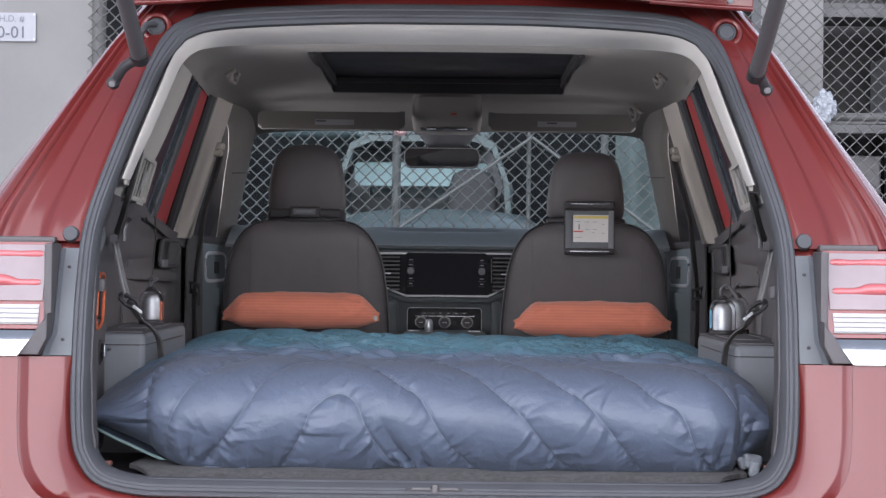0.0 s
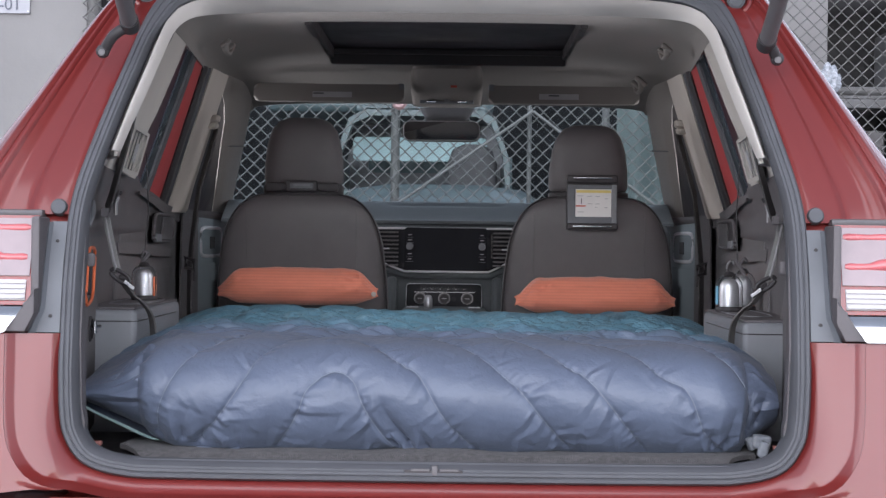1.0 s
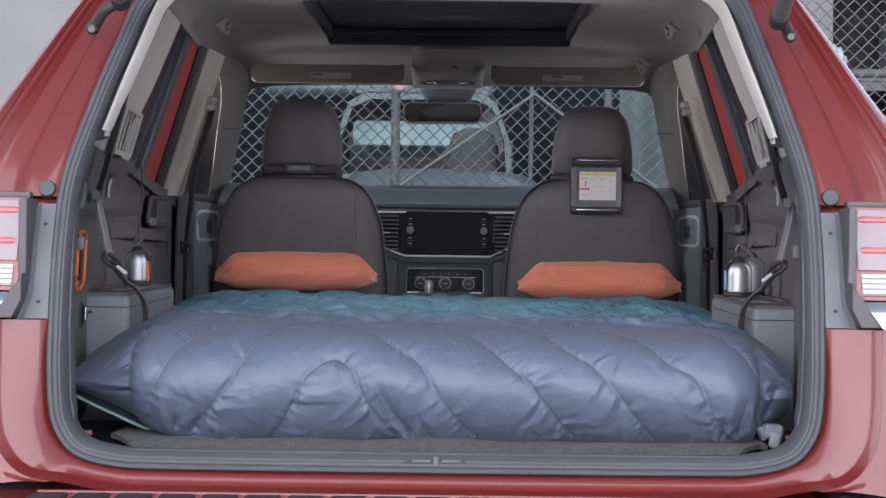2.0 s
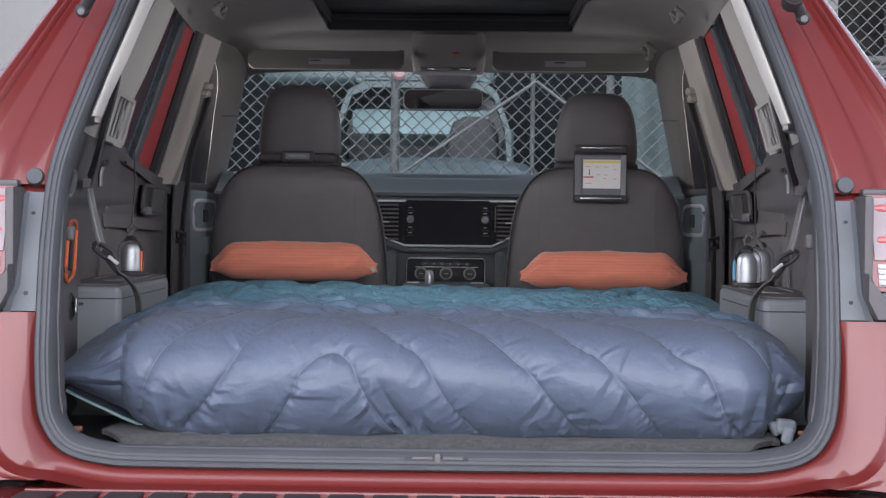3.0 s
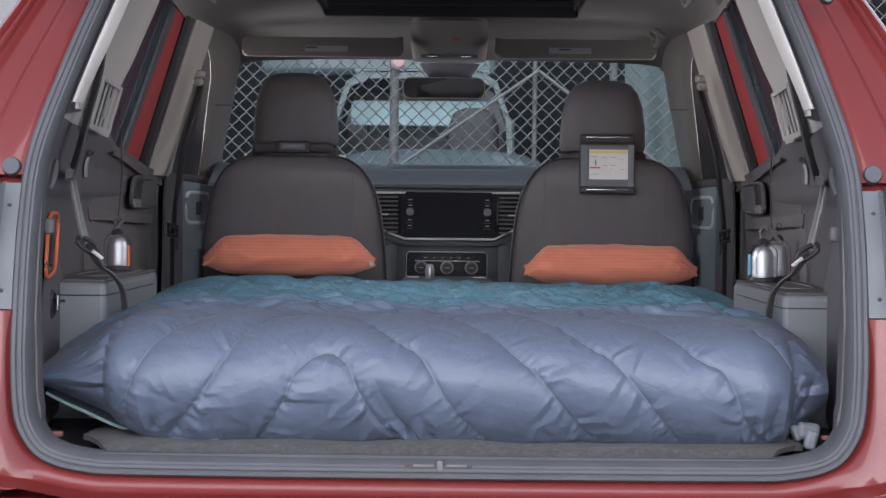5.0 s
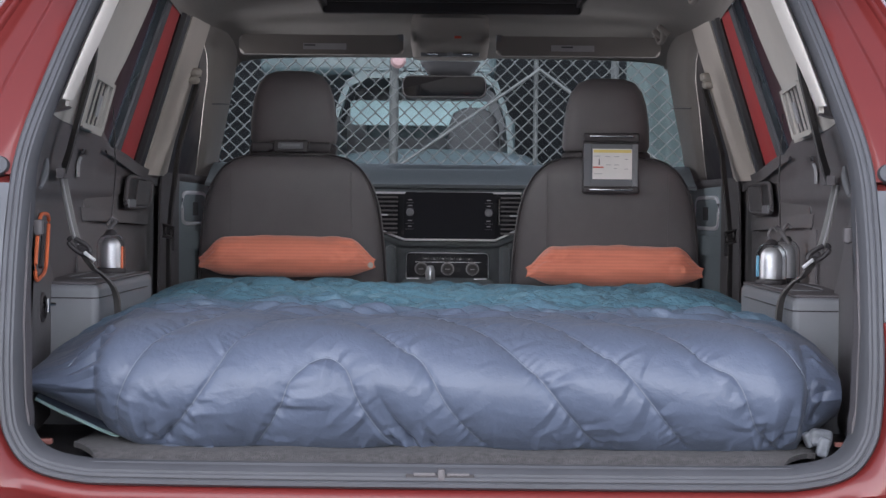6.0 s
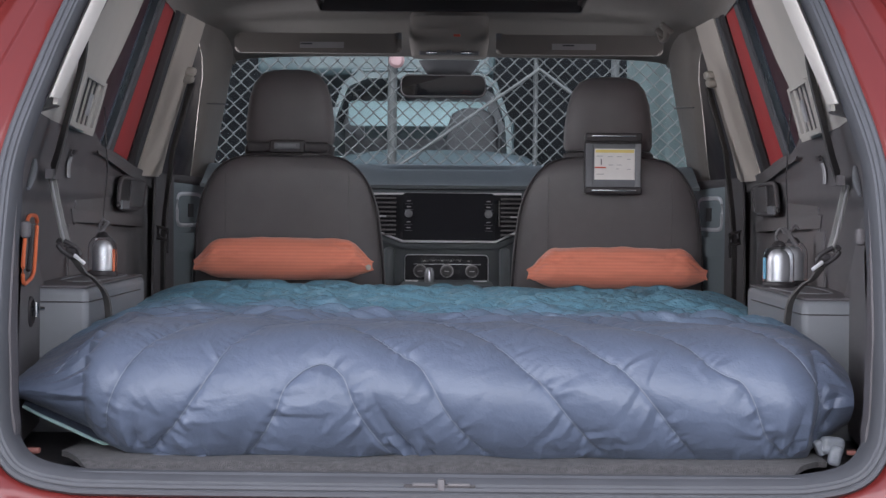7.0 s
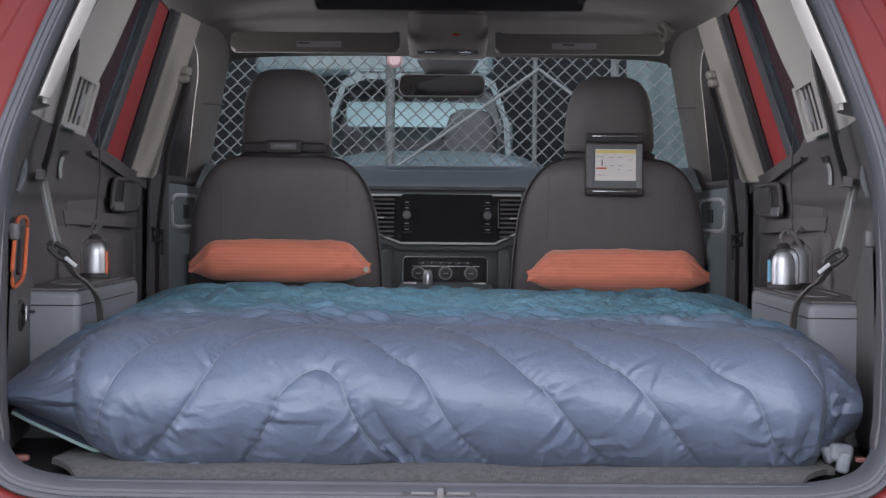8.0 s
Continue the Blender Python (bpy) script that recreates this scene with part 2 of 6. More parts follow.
M_GREYLINE = mat("grey_trim_silver", (0.75, 0.75, 0.78), 0.35, 0.2, 0.06, 14)
M_PIANO = mat("piano_black", (0.032, 0.032, 0.036), 0.25, 0, 0.1, 8, spec=0.2)


def quilt_material():
    """Nylon shell, slate blue at the foot and teal towards the head, with a soft uneven change between the two panels."""
    m = mat("quilt_nylon", (0.090, 0.110, 0.160), 0.46, 0, 0.06, 7, 0.06, 420, sheen=0.05, spec=0.4)
    nt = m.node_tree
    n, ln = nt.nodes, nt.links
    b = n["Principled BSDF"]
    src = b.inputs["Base Color"].links[0].from_socket
    co = n.new("ShaderNodeTexCoord")
    sep = n.new("ShaderNodeSeparateXYZ")
    ln.new(co.outputs["Object"], sep.inputs[0])
    no = n.new("ShaderNodeTexNoise")
    no.inputs["Scale"].default_value = 5.0
    no.inputs["Detail"].default_value = 4
    ln.new(co.outputs["Object"], no.inputs["Vector"])
    add = n.new("ShaderNodeMath")
    add.operation = "MULTIPLY_ADD"
    ln.new(no.outputs["Fac"], add.inputs[0])
    add.inputs[1].default_value = 0.25
    ln.new(sep.outputs["Y"], add.inputs[2])
    mr = n.new("ShaderNodeMapRange")
    mr.interpolation_type = "SMOOTHSTEP"
    mr.inputs["From Min"].default_value, mr.inputs["From Max"].default_value = 0.50, 1.05
    ln.new(add.outputs[0], mr.inputs["Value"])
    mx = n.new("ShaderNodeMix")
    mx.data_type = "RGBA"
    ln.new(mr.outputs[0], mx.inputs["Factor"])
    ln.new(src, mx.inputs["A"])
    mx.inputs["B"].default_value = (0.086, 0.185, 0.245, 1)
    ln.new(mx.outputs["Result"], b.inputs["Base Color"])
    dull = n.new("ShaderNodeMapRange")  # the teal lining is the duller cloth
    dull.inputs["To Min"].default_value, dull.inputs["To Max"].default_value = 0.46, 0.48
    ln.new(mr.outputs[0], dull.inputs["Value"])
    ln.new(dull.outputs[0], b.inputs["Roughness"])
    less = n.new("ShaderNodeMapRange")
    less.inputs["To Min"].default_value, less.inputs["To Max"].default_value = 0.5, 0.4
    ln.new(mr.outputs[0], less.inputs["Value"])
    ln.new(less.outputs[0], b.inputs["Specular IOR Level"])
    # soft crumpling of the thin cloth
    cr = n.new("ShaderNodeTexNoise")
    cr.inputs["Scale"].default_value, cr.inputs["Detail"].default_value, cr.inputs["Roughness"].default_value = 24.0, 4.0, 0.55
    cr.inputs["Distortion"].default_value = 0.2
    longer = n.new("ShaderNodeMapping")  # the wrinkles run with the length of the bed
    longer.inputs["Scale"].default_value = (0.8, 0.45, 1.0)
    ln.new(co.outputs["Object"], longer.inputs["Vector"])
    ln.new(longer.outputs[0], cr.inputs["Vector"])
    bp = n.new("ShaderNodeBump")
    bp.inputs["Strength"].default_value, bp.inputs["Distance"].default_value = 0.22, 0.020
    crisp = n.new("ShaderNodeMapRange")
    crisp.inputs["To Min"].default_value, crisp.inputs["To Max"].default_value = 0.26, 0.95
    ln.new(mr.outputs[0], crisp.inputs["Value"])
    ln.new(crisp.outputs[0], bp.inputs["Strength"])
    ln.new(cr.outputs["Fac"], bp.inputs["Height"])
    fc = n.new("ShaderNodeTexNoise")
    fc.inputs["Scale"].default_value, fc.inputs["Detail"].default_value = 55.0, 3.0
    ln.new(co.outputs["Object"], fc.inputs["Vector"])
    fb = n.new("ShaderNodeBump")
    fb.inputs["Strength"].default_value, fb.inputs["Distance"].default_value = 0.26, 0.005
    ln.new(fc.outputs["Fac"], fb.inputs["Height"])
    ln.new(b.inputs["Normal"].links[0].from_socket, fb.inputs["Normal"])
    ln.new(fb.outputs[0], bp.inputs["Normal"])
    ln.new(bp.outputs[0], b.inputs["Normal"])
    return m


M_QUILT = quilt_material()
M_RACK = mat("dull_grey_steel", (0.12, 0.117, 0.117), 0.7, 0.2, 0.3, 4, 0.2, 100)
M_TRIM = mat("dark_side_trim", (0.105, 0.095, 0.10), 0.6, 0, 0.12, 8, 0.25, 700)
M_PILLAR = mat("warm_grey_cloth", (0.265, 0.242, 0.226), 0.95, 0, 0.06, 5, 0.5, 900, sheen=0.1)
M_PILLARTRIM = mat("warm_beige_trim", (0.56, 0.51, 0.46), 0.75, 0, 0.06, 7, 0.25, 600)
M_BLUEGLASS = mat("blue_black_glass", (0.014, 0.018, 0.024), 0.3, 0, 0.1, 6, spec=0.1)
M_PRIVACY = mat("privacy_glass", (0.030, 0.028, 0.034), 0.35, 0, 0.1, 6, spec=0.05)
# The red reflected in the quarter window is painted into its base colour.
M_MAROON = mat("maroon_reflection_glass", (0.055, 0.024, 0.028), 0.35, 0, 0.1, 6, spec=0.05)
# Body red painted brighter, as if lit by daylight, for the window strip.
M_DAYLITRED = mat("daylit_red_paint", (0.40, 0.036, 0.038), 0.5, 0, 0.06, 5)
M_DOORCARD = mat("blue_grey_plastic", (0.22, 0.26, 0.28), 0.5, 0, 0.1, 8, 0.25, 600)

# ---- ground and surroundings ----
FENCE_Y = 5.5
# Ground out of view, kept pale so it bounces light up at the car.
solo("ground", sheet(lambda u, v: (mix(-400, 400, u), mix(-400, 400, v), 0.0), 8, 8), M_YARD, "pale worn concrete yard around the parked car", "ground", kind="structure")
solo("backdrop", box(2, 15.0, 2.05, 40, 0.4, 4.1, 0.02), M_SHEDSHADE, "near-black wall standing for the shaded shed behind the fenced yard", "wall", kind="structure")


def yard_wall():
    b = box(-4.65, FENCE_Y + 0.15, 1.45, 6.0, 0.2, 2.9, 0.01)
    return b


wall_yard = solo("wall_yard", yard_wall(), M_CONCRETE, "pale weathered concrete wall beside the fence", "wall", kind="structure")
sign = thing("wall_sign", "white metal sign with grey lettering on the pale wall", "sign", (-2.0, FENCE_Y + 0.04, 2.23))
part("board", plate(rounded(-2.035, 2.228, 0.255, 0.13, 0.004), FENCE_Y + 0.036, FENCE_Y + 0.049, 0.001), mat("sign_enamel", (0.33, 0.33, 0.36), 0.5, 0, 0.05, 8), sign)


def lettering(text, size, x, y, z, material, parent, name="lettering"):
    cu = bpy.data.curves.new(name, "FONT")
    cu.body, cu.size, cu.extrude = text, size, 0.0008
    ob = bpy.data.objects.new(name, cu)
    scene.collection.objects.link(ob)
    me = bpy.data.meshes.new_from_object(ob.evaluated_get(bpy.context.evaluated_depsgraph_get()))
    bpy.data.objects.remove(ob)
    bm = bmesh.new()
    bm.from_mesh(me)
    bm.transform(pose(x, y, z, 90, 0, 0))
    part(name, bm, material, parent, smooth=False)


lettering("L.H.D. #", 0.042, -2.105, FENCE_Y + 0.033, 2.252, mat("pale_print", (0.20, 0.20, 0.24), 0.7), sign)
lettering("0-01", 0.076, -2.085, FENCE_Y + 0.033, 2.178, mat("faded_print", (0.11, 0.115, 0.14), 0.7), sign)
for bx in (-1.915, -2.155):
    for bz in (2.285, 2.172):
        part("screw", moved(lathe([(0.004, 0), (0.004, 0.003), (0.002, 0.004)], 8), pose(bx, FENCE_Y + 0.036, bz, 90, 0, 0)), M_STEEL, sign)


def chain_link(x0, x1, z0, z1, y):
    """Woven wires: neighbouring zigzags that meet at their bends and leave diamonds."""
    w, r = 0.0308, 0.0046
    verts, faces = [], []
    n = int((z1 - z0) / w) + 1
    for k in range(int((x1 - x0) / w) + 1):
        base = x0 + k * w
        start = len(verts)
        for i in range(n):
            sg = 1 if (i + k) % 2 else -1
            x = base + sg * (w / 2 + 0.002) + 0.003 * noise.noise((base * 3, i * 0.1, 0))
            yy = y + 0.0035 * sg + 0.03 * noise.noise((base * 0.7, i * 0.02, 4))
            for a in range(4):
                t = math.pi / 2 * a + 0.4
                verts.append((x + r * math.cos(t), yy + r * math.sin(t), z0 + i * w))
        for i in range(n - 1):
            for a in range(4):
                p, q = start + 4 * i + a, start + 4 * i + (a + 1) % 4
                faces.append((p, q, q + 4, p + 4))
    me = bpy.data.meshes.new("wire")
    me.from_pydata(verts, [], faces)
    bm = bmesh.new()
    bm.from_mesh(me)
    bpy.data.meshes.remove(me)
    return bm


fence = thing("chain_link_fence", "galvanised chain-link fence with steel posts in front of the car", "fence", (0, FENCE_Y, 0))
tagged(part("wire_mesh", chain_link(-1.64, 3.6, 0.05, 2.6, FENCE_Y), M_GALV, fence, "woven galvanised wire mesh"), kind="stuff")
for fx, fr, fm in ((-0.257, 0.020, M_GALV), (0.345, 0.010, M_GALV), (-1.625, 0.032, M_GALV), (3.5, 0.03, M_RACK)):
    part("post", tube([(fx, FENCE_Y + 0.03 + fr, 0), (fx + 0.004, FENCE_Y + 0.03 + fr, 2.75)], fr, 12), fm, fence)
part("brace", tube([(-0.25, FENCE_Y - 0.03, 1.32), (0.36, FENCE_Y - 0.03, 1.745)], 0.007, 10), M_GALV, fence, "diagonal steel brace")
part("brace", tube([(0.36, FENCE_Y - 0.03, 1.745), (0.95, FENCE_Y - 0.03, 1.30)], 0.007, 10), M_GALV, fence, "diagonal steel brace")
part("rail", tube([(1.60, FENCE_Y + 0.05, 1.855), (3.5, FENCE_Y + 0.05, 1.865)], 0.02, 10), M_GALV, fence)
part("post_cap", moved(lathe([(0.0, -0.02), (0.022, -0.016), (0.033, 0.0), (0.022, 0.016), (0.0, 0.02)], 14), pose(-0.235, FENCE_Y - 0.05, 1.775, 90, 0, 0)), mat("faded_red_disc", (0.40, 0.24, 0.24), 0.6), fence, "faded pink round tag on the post")


def crumpled():
    bm = bmesh.new()
    bmesh.ops.create_icosphere(bm, subdivisions=4, radius=1)
    for v in bm.verts:
        k = 1 + 0.28 * noise.noise(v.co * 2.3) + 0.16 * noise.noise(v.co * 6)
        v.co = Vector((v.co.x * 0.05 * k, v.co.y * 0.03 * k, v.co.z * 0.075 * k))
    bm.transform(pose(1.675, FENCE_Y - 0.03, 1.89))
    return bm


solo("plastic_bag", crumpled(), mat("clear_plastic_film", (0.25, 0.265, 0.295), 0.25, 0, 0.3, 60), "crumpled pale plastic bag tied to the fence", "bag", smooth=False)

solo("yard_pillar", box(1.60, 6.05, 1.5, 0.30, 0.3, 3.0, 0.012), M_CONCRETE, "pale square concrete pillar behind the fence", "pillar")


def tarp():
    """A hanging sheet with soft upright folds."""
    return thick(sheet(lambda u, v: (mix(0.86, 1.46, u), 7.0 + 0.025 * math.sin(19 * u + 2 * v) + 0.02 * noise.noise((u * 6, v * 3, 2)), mix(0.02, 2.25, v)), 40, 20), 0.004)


hung = thing("hanging_tarpaulin", "faded grey-green tarpaulin hung from a pipe behind the fence", "tarpaulin", (1.16, 7.0, 0))
part("sheet", tarp(), mat("faded_tarpaulin", (0.085, 0.108, 0.108), 0.6, 0, 0.22, 3, 0.2, 200), hung)
part("pipe", tube([(0.80, 7.0, 2.25), (1.52, 7.0, 2.25)], 0.02, 10), M_RACK, hung)
for tx in (0.80, 1.52):
    part("upright", tube([(tx, 7.0, 0), (tx, 7.0, 2.27)], 0.02, 10), M_RACK, hung)
part("rust_streak", box(1.245, 6.955, 1.5, 0.045, 0.004, 0.62, 0), mat("rust_stain", (0.15, 0.085, 0.07), 0.9, 0, 0.3, 14), hung, "brown rust streak")

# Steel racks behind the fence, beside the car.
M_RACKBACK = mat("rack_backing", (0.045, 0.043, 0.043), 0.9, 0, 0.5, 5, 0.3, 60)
rack = thing("storage_rack", "grey steel storage rack in the yard behind the fence", "rack", (3.2, 8.0, 0))
for rx in (1.9, 2.55, 3.2, 3.9):
    part("upright", box(rx, 7.6, 1.6, 0.10, 0.10, 3.2, 0.006), M_RACK, rack)
    part("upright", box(rx + 0.1, 8.4, 1.6, 0.10, 0.10, 3.2, 0.006), M_RACK, rack)
for rz in (0.5, 1.25, 1.95, 2.6):
    part("beam", box(2.9, 7.58, rz, 2.2, 0.05, 0.05, 0.006), M_RACK, rack)
    part("shelf", box(2.9, 8.0, rz + 0.045, 2.2, 0.8, 0.03, 0.004), M_RACK, rack)
part("back_panel", box(2.95, 8.5, 1.5, 2.3, 0.03, 3.0, 0.004), M_RACKBACK, rack, "dark mottled backing")
for k in range(7):
    bx, bz = 2.0 + 0.3 * k, (0.6, 1.35, 2.05)[k % 3]
    hh = 0.25 + 0.12 * ((k * 5) % 3)
    solo("crate", box(bx, 8.0, bz + hh / 2 - 0.028, 0.26, 0.5, hh, 0.012), (M_DARKPL, M_LEATHER, M_RACK)[k % 3], "grey plastic storage crate on the steel rack", "crate", "crates on the rack")


part("rod", tube([(0.565, FENCE_Y + 0.9, 0.0), (0.565, FENCE_Y + 0.9, 1.70)], 0.009, 8), M_STEEL, fence, "bright upright rod behind the mesh")
# Pale truck parked beyond the fence.
TY = 10.2
truck = thing("truck", "pale blue pickup truck parked facing the fence", "truck", (-0.15, TY + 1, 0))
def hood():
    return stack([(0.75, -0.1, TY + 0.3, 0.80, 0.75), (1.25, -0.1, TY + 0.3, 0.80, 0.75), (1.42, -0.1, TY + 0.33, 0.74, 0.70), (1.52, -0.12, TY + 0.42, 0.6, 0.55), (1.56, -0.14, TY + 0.5, 0.35, 0.3)], 5)
part("hood", hood(), M_PALEPAINT, truck)
part("bumper", box(-0.1, TY - 0.5, 0.65, 1.7, 0.16, 0.22, 0.04), M_GREYPL, truck)
cab_out = [(-0.92, 1.5), (0.42, 1.5), (0.40, 1.80), (0.30, 2.08), (0.18, 2.16), (-0.66, 2.16), (-0.80, 2.08), (-0.90, 1.80)]
cab_in = [(-0.88, 1.54), (0.38, 1.54), (0.36, 1.80), (0.27, 2.04), (0.15, 2.10), (-0.63, 2.10), (-0.77, 2.04), (-0.86, 1.80)]
def frame_ring(outer, inner, y0, y1):
    bm = bmesh.new()
    rings = [[bm.verts.new((x, y, z)) for x, z in ol] for ol, y in ((outer, y0), (inner, y0), (inner, y1), (outer, y1))]
    n = len(outer)
    for a, b in zip(rings, rings[1:] + rings[:1]):
        for k in range(n):
            bm.faces.new((a[k], a[(k + 1) % n], b[(k + 1) % n], b[k]))
    return bm
part("cab_front", frame_ring(cab_out, cab_in, TY + 1.1, TY + 1.25), M_PALEPAINT, truck)
part("cab_back", frame_ring(cab_out, [(-0.72, 1.72), (0.22, 1.72), (0.22, 1.74), (0.22, 1.88), (0.18, 1.9), (-0.68, 1.9), (-0.72, 1.88), (-0.72, 1.74)], TY + 2.5, TY + 2.6), M_DARKPL, truck)
part("cab_side", box(0.40, TY + 1.85, 1.55, 0.06, 1.4, 0.5, 0.02), M_PALEPAINT, truck)
part("cab_side", box(-0.90, TY + 1.85, 1.55, 0.06, 1.4, 0.5, 0.02), M_PALEPAINT, truck)
part("roof", box(-0.25, TY + 1.85, 2.15, 1.0, 1.5, 0.05, 0.02), M_PALEPAINT, truck)
part("roof_box", box(-0.57, TY + 1.95, 2.37, 1.72, 1.6, 0.50, 0.06, 3), M_PALEPAINT, truck, "pale box body over the cab")
part("cargo_box", box(-0.25, TY + 3.4, 1.45, 1.06, 1.2, 1.2, 0.03), M_PALEPAINT, truck)
# Pale colour stands in for daylight through the cab's rear window.
part("rear_window_glow", plate(rounded(-0.27, 1.862, 1.02, 0.18, 0.03), TY + 1.38, TY + 1.40, 0.004), mat("pale_cyan_window_light", (0.31, 0.41, 0.42), 0.8, 0, 0.15, 3), truck, "pale cyan panel standing for light through the rear window")
part("seat_back", stack([(1.3, 0.13, TY + 1.3, 0.19, 0.05), (1.75, 0.13, TY + 1.3, 0.19, 0.05), (1.86, 0.13, TY + 1.3, 0.15, 0.045), (1.90, 0.13, TY + 1.3, 0.07, 0.03)], 4), M_BLACK, truck)
for wx in (-0.82, 0.62):
    for wy in (0.1, 2.9):
        part("wheel", moved(lathe([(0.2, -0.1), (0.36, -0.1), (0.38, 0), (0.36, 0.1), (0.2, 0.1)], 20), pose(wx, TY + wy, 0.38, 0, 90, 0)), M_BLACK, truck)


# ---- the car: shared shapes ----
def lean(z):
    """How far ahead of the sill the rear opening stands at a height."""
    return 0.0 if z < 0.95 else 0.25 * (z - 0.95) + 0.55 * (z - 0.95) ** 2


GATE = [(0, 0.772), (0.40, 0.773), (0.50, 0.777), (0.560, 0.795), (0.590, 0.833), (0.600, 0.88), (0.603, 0.98), (0.607, 1.12), (0.604, 1.23),
        (0.576, 1.355), (0.549, 1.46), (0.520, 1.567), (0.484, 1.613), (0.405, 1.637), (0.2, 1.65)]
_half = [Vector((x, 0, z)) for x, z in GATE] + [Vector((0, 0, 1.652))]
_ring = _half + [Vector((-p.x, 0, p.z)) for p in reversed(_half[1:-1])]
OPENING = curve_pts(_ring, 6, closed=True)


def opening_normals():
    n = len(OPENING)
    out = []
    for i in range(n):
        d = (OPENING[(i + 1) % n] - OPENING[i - 1]).normalized()
        out.append(Vector((d.z, 0, -d.x)))
    return out


NORMALS = opening_normals()


def gate_half(z):
    """Half the width of the opening, outside its seal, at a height."""
    side = [(p[1], p[0]) for p in GATE[1:]]
    return along(side, z)


def loop_strip(profile):
    """A closed strip round the opening; profile: (outward, ahead) pairs."""
    n = len(OPENING)

    def fn(u, v):
        i = int(round(u * n)) % n
        p, q = OPENING[i], NORMALS[i]
        o, a = profile[int(round(v * (len(profile) - 1)))]
        o *= mix(0.69, 1.0, ease((p.z - 1.50) / 0.09))
        if a > 0.009 and o < 0:
            a *= mix(2.0, 1.0, ease((p.z - 1.14) / 0.08))
        x, z = p.x + q.x * o, p.z + q.z * o
        return (x, lean(z) + a, z)

    return sheet(fn, n, len(profile) - 1, ring=True)


WALL = [(0.0, 0.577), (0.05, 0.582), (0.17, 0.606), (0.30, 0.628), (0.45, 0.645), (0.6, 0.663), (0.945, 0.69), (1.155, 0.70), (1.9, 0.75), (2.15, 0.765), (2.4, 0.765), (2.83, 0.742), (3.8, 0.742)]


def wall_x(z, y=1.0):
    """Half the width between the inner side walls: upright up to the windows, leaning in above."""
    return along(WALL, y) - 0.33 * max(0.0, z - 1.23)


def side_patch(corners, nu=10, nv=12, out=0.0, bulge=0.0, slant=0.0):
    """A patch of the side wall between corners (y, z): lower near, lower far, upper far, upper near; out is towards the room."""
    (a, b, c, d) = [Vector((0, *q)) for q in corners]

    def fn(u, v):
        p = a.lerp(b, u).lerp(d.lerp(c, u), v)
        return (wall_x(p.z, p.y) - out - slant * u - bulge * (1 - (2 * u - 1) ** 4), p.y, p.z)

    return sheet(fn, nu, nv)


car = thing("suv", "red family SUV with its liftgate raised and rear seats folded flat", "car", (0, 1.7, 0))

# Rear body round the opening, one half at a time.
OUTER = [(0.40, 0.905), (0.70, 0.905), (0.95, 0.90), (1.10, 0.885), (1.256, 0.82), (1.41, 0.725), (1.60, 0.615), (1.70, 0.562), (1.80, 0.515)]
# fraction of the way from seal to flank, and how far the skin stands behind the opening's plane
PILLAR = [(0.0, 0.0), (0.08, -0.003), (0.27, 0.0), (0.34, 0.008), (0.50, 0.008), (0.60, 0.0), (0.645, -0.008), (0.69, -0.005), (0.705, -0.009),
          (0.73, -0.012), (0.765, -0.004), (0.81, 0.018), (0.87, 0.050), (0.94, 0.095), (1.0, 0.15)]


def rear_pillar():
    """The D-pillar, from above the tail lamp to the roof: a flange, the drain channel, two ridges and the rounded flank."""
    def fn(u, v):
        k = u * (len(PILLAR) - 1)
        i = min(int(k), len(PILLAR) - 2)
        f = mix(PILLAR[i][0], PILLAR[i + 1][0], k - i)
        a = mix(PILLAR[i][1], PILLAR[i + 1][1], ease(k - i))
        z = mix(1.195, 1.80, v)
        g = gate_half(z) if z < 1.6 else mix(gate_half(1.6), 0.42, (z - 1.6) / 0.1)
        x = mix(g - 0.004, along(OUTER, z), f)
        return (x, lean(z) + a * min(1.0, 0.6 + (1.8 - z)), z)

    return sheet(fn, (len(PILLAR) - 1) * 5, 44)


def flank():
    """The car's side: the flank below the windows and the pillar round the rear corner."""
    def low(u, v):
        z = mix(0.45, 1.21, v)
        return (along(OUTER, z) + 0.04 * math.sin(math.pi * min(1, u * 3)), mix(lean(max(z, 1.0)) + 0.06, 4.6, u), z)

    def corner(u, v):
        z = mix(1.21, 1.70, v)
        return (mix(along(OUTER, z), wall_x(z) + 0.05, u), mix(lean(z) + 0.19 * min(1.0, 0.6 + (1.8 - z)), 1.0, u), z)

    def rail(u, v):
        return (mix(0.645, 0.55, v), mix(1.0, 3.1, u), mix(1.63, 1.745, v))

    return join(sheet(low, 24, 16), sheet(corner, 10, 12), sheet(rail, 16, 3))


FLANGE_SIDE = [(-0.004, 0.0), (0.006, -0.010), (0.013, -0.013), (0.040, -0.0145), (0.066, -0.016), (0.070, -0.018), (0.078, -0.0235), (0.084, -0.0255)]
FLANGE_SILL = [(-0.004, 0.004), (0.001, -0.008), (0.006, -0.014), (0.014, -0.019), (0.022, -0.024), (0.025, -0.030), (0.027, -0.050), (0.030, -0.072)]


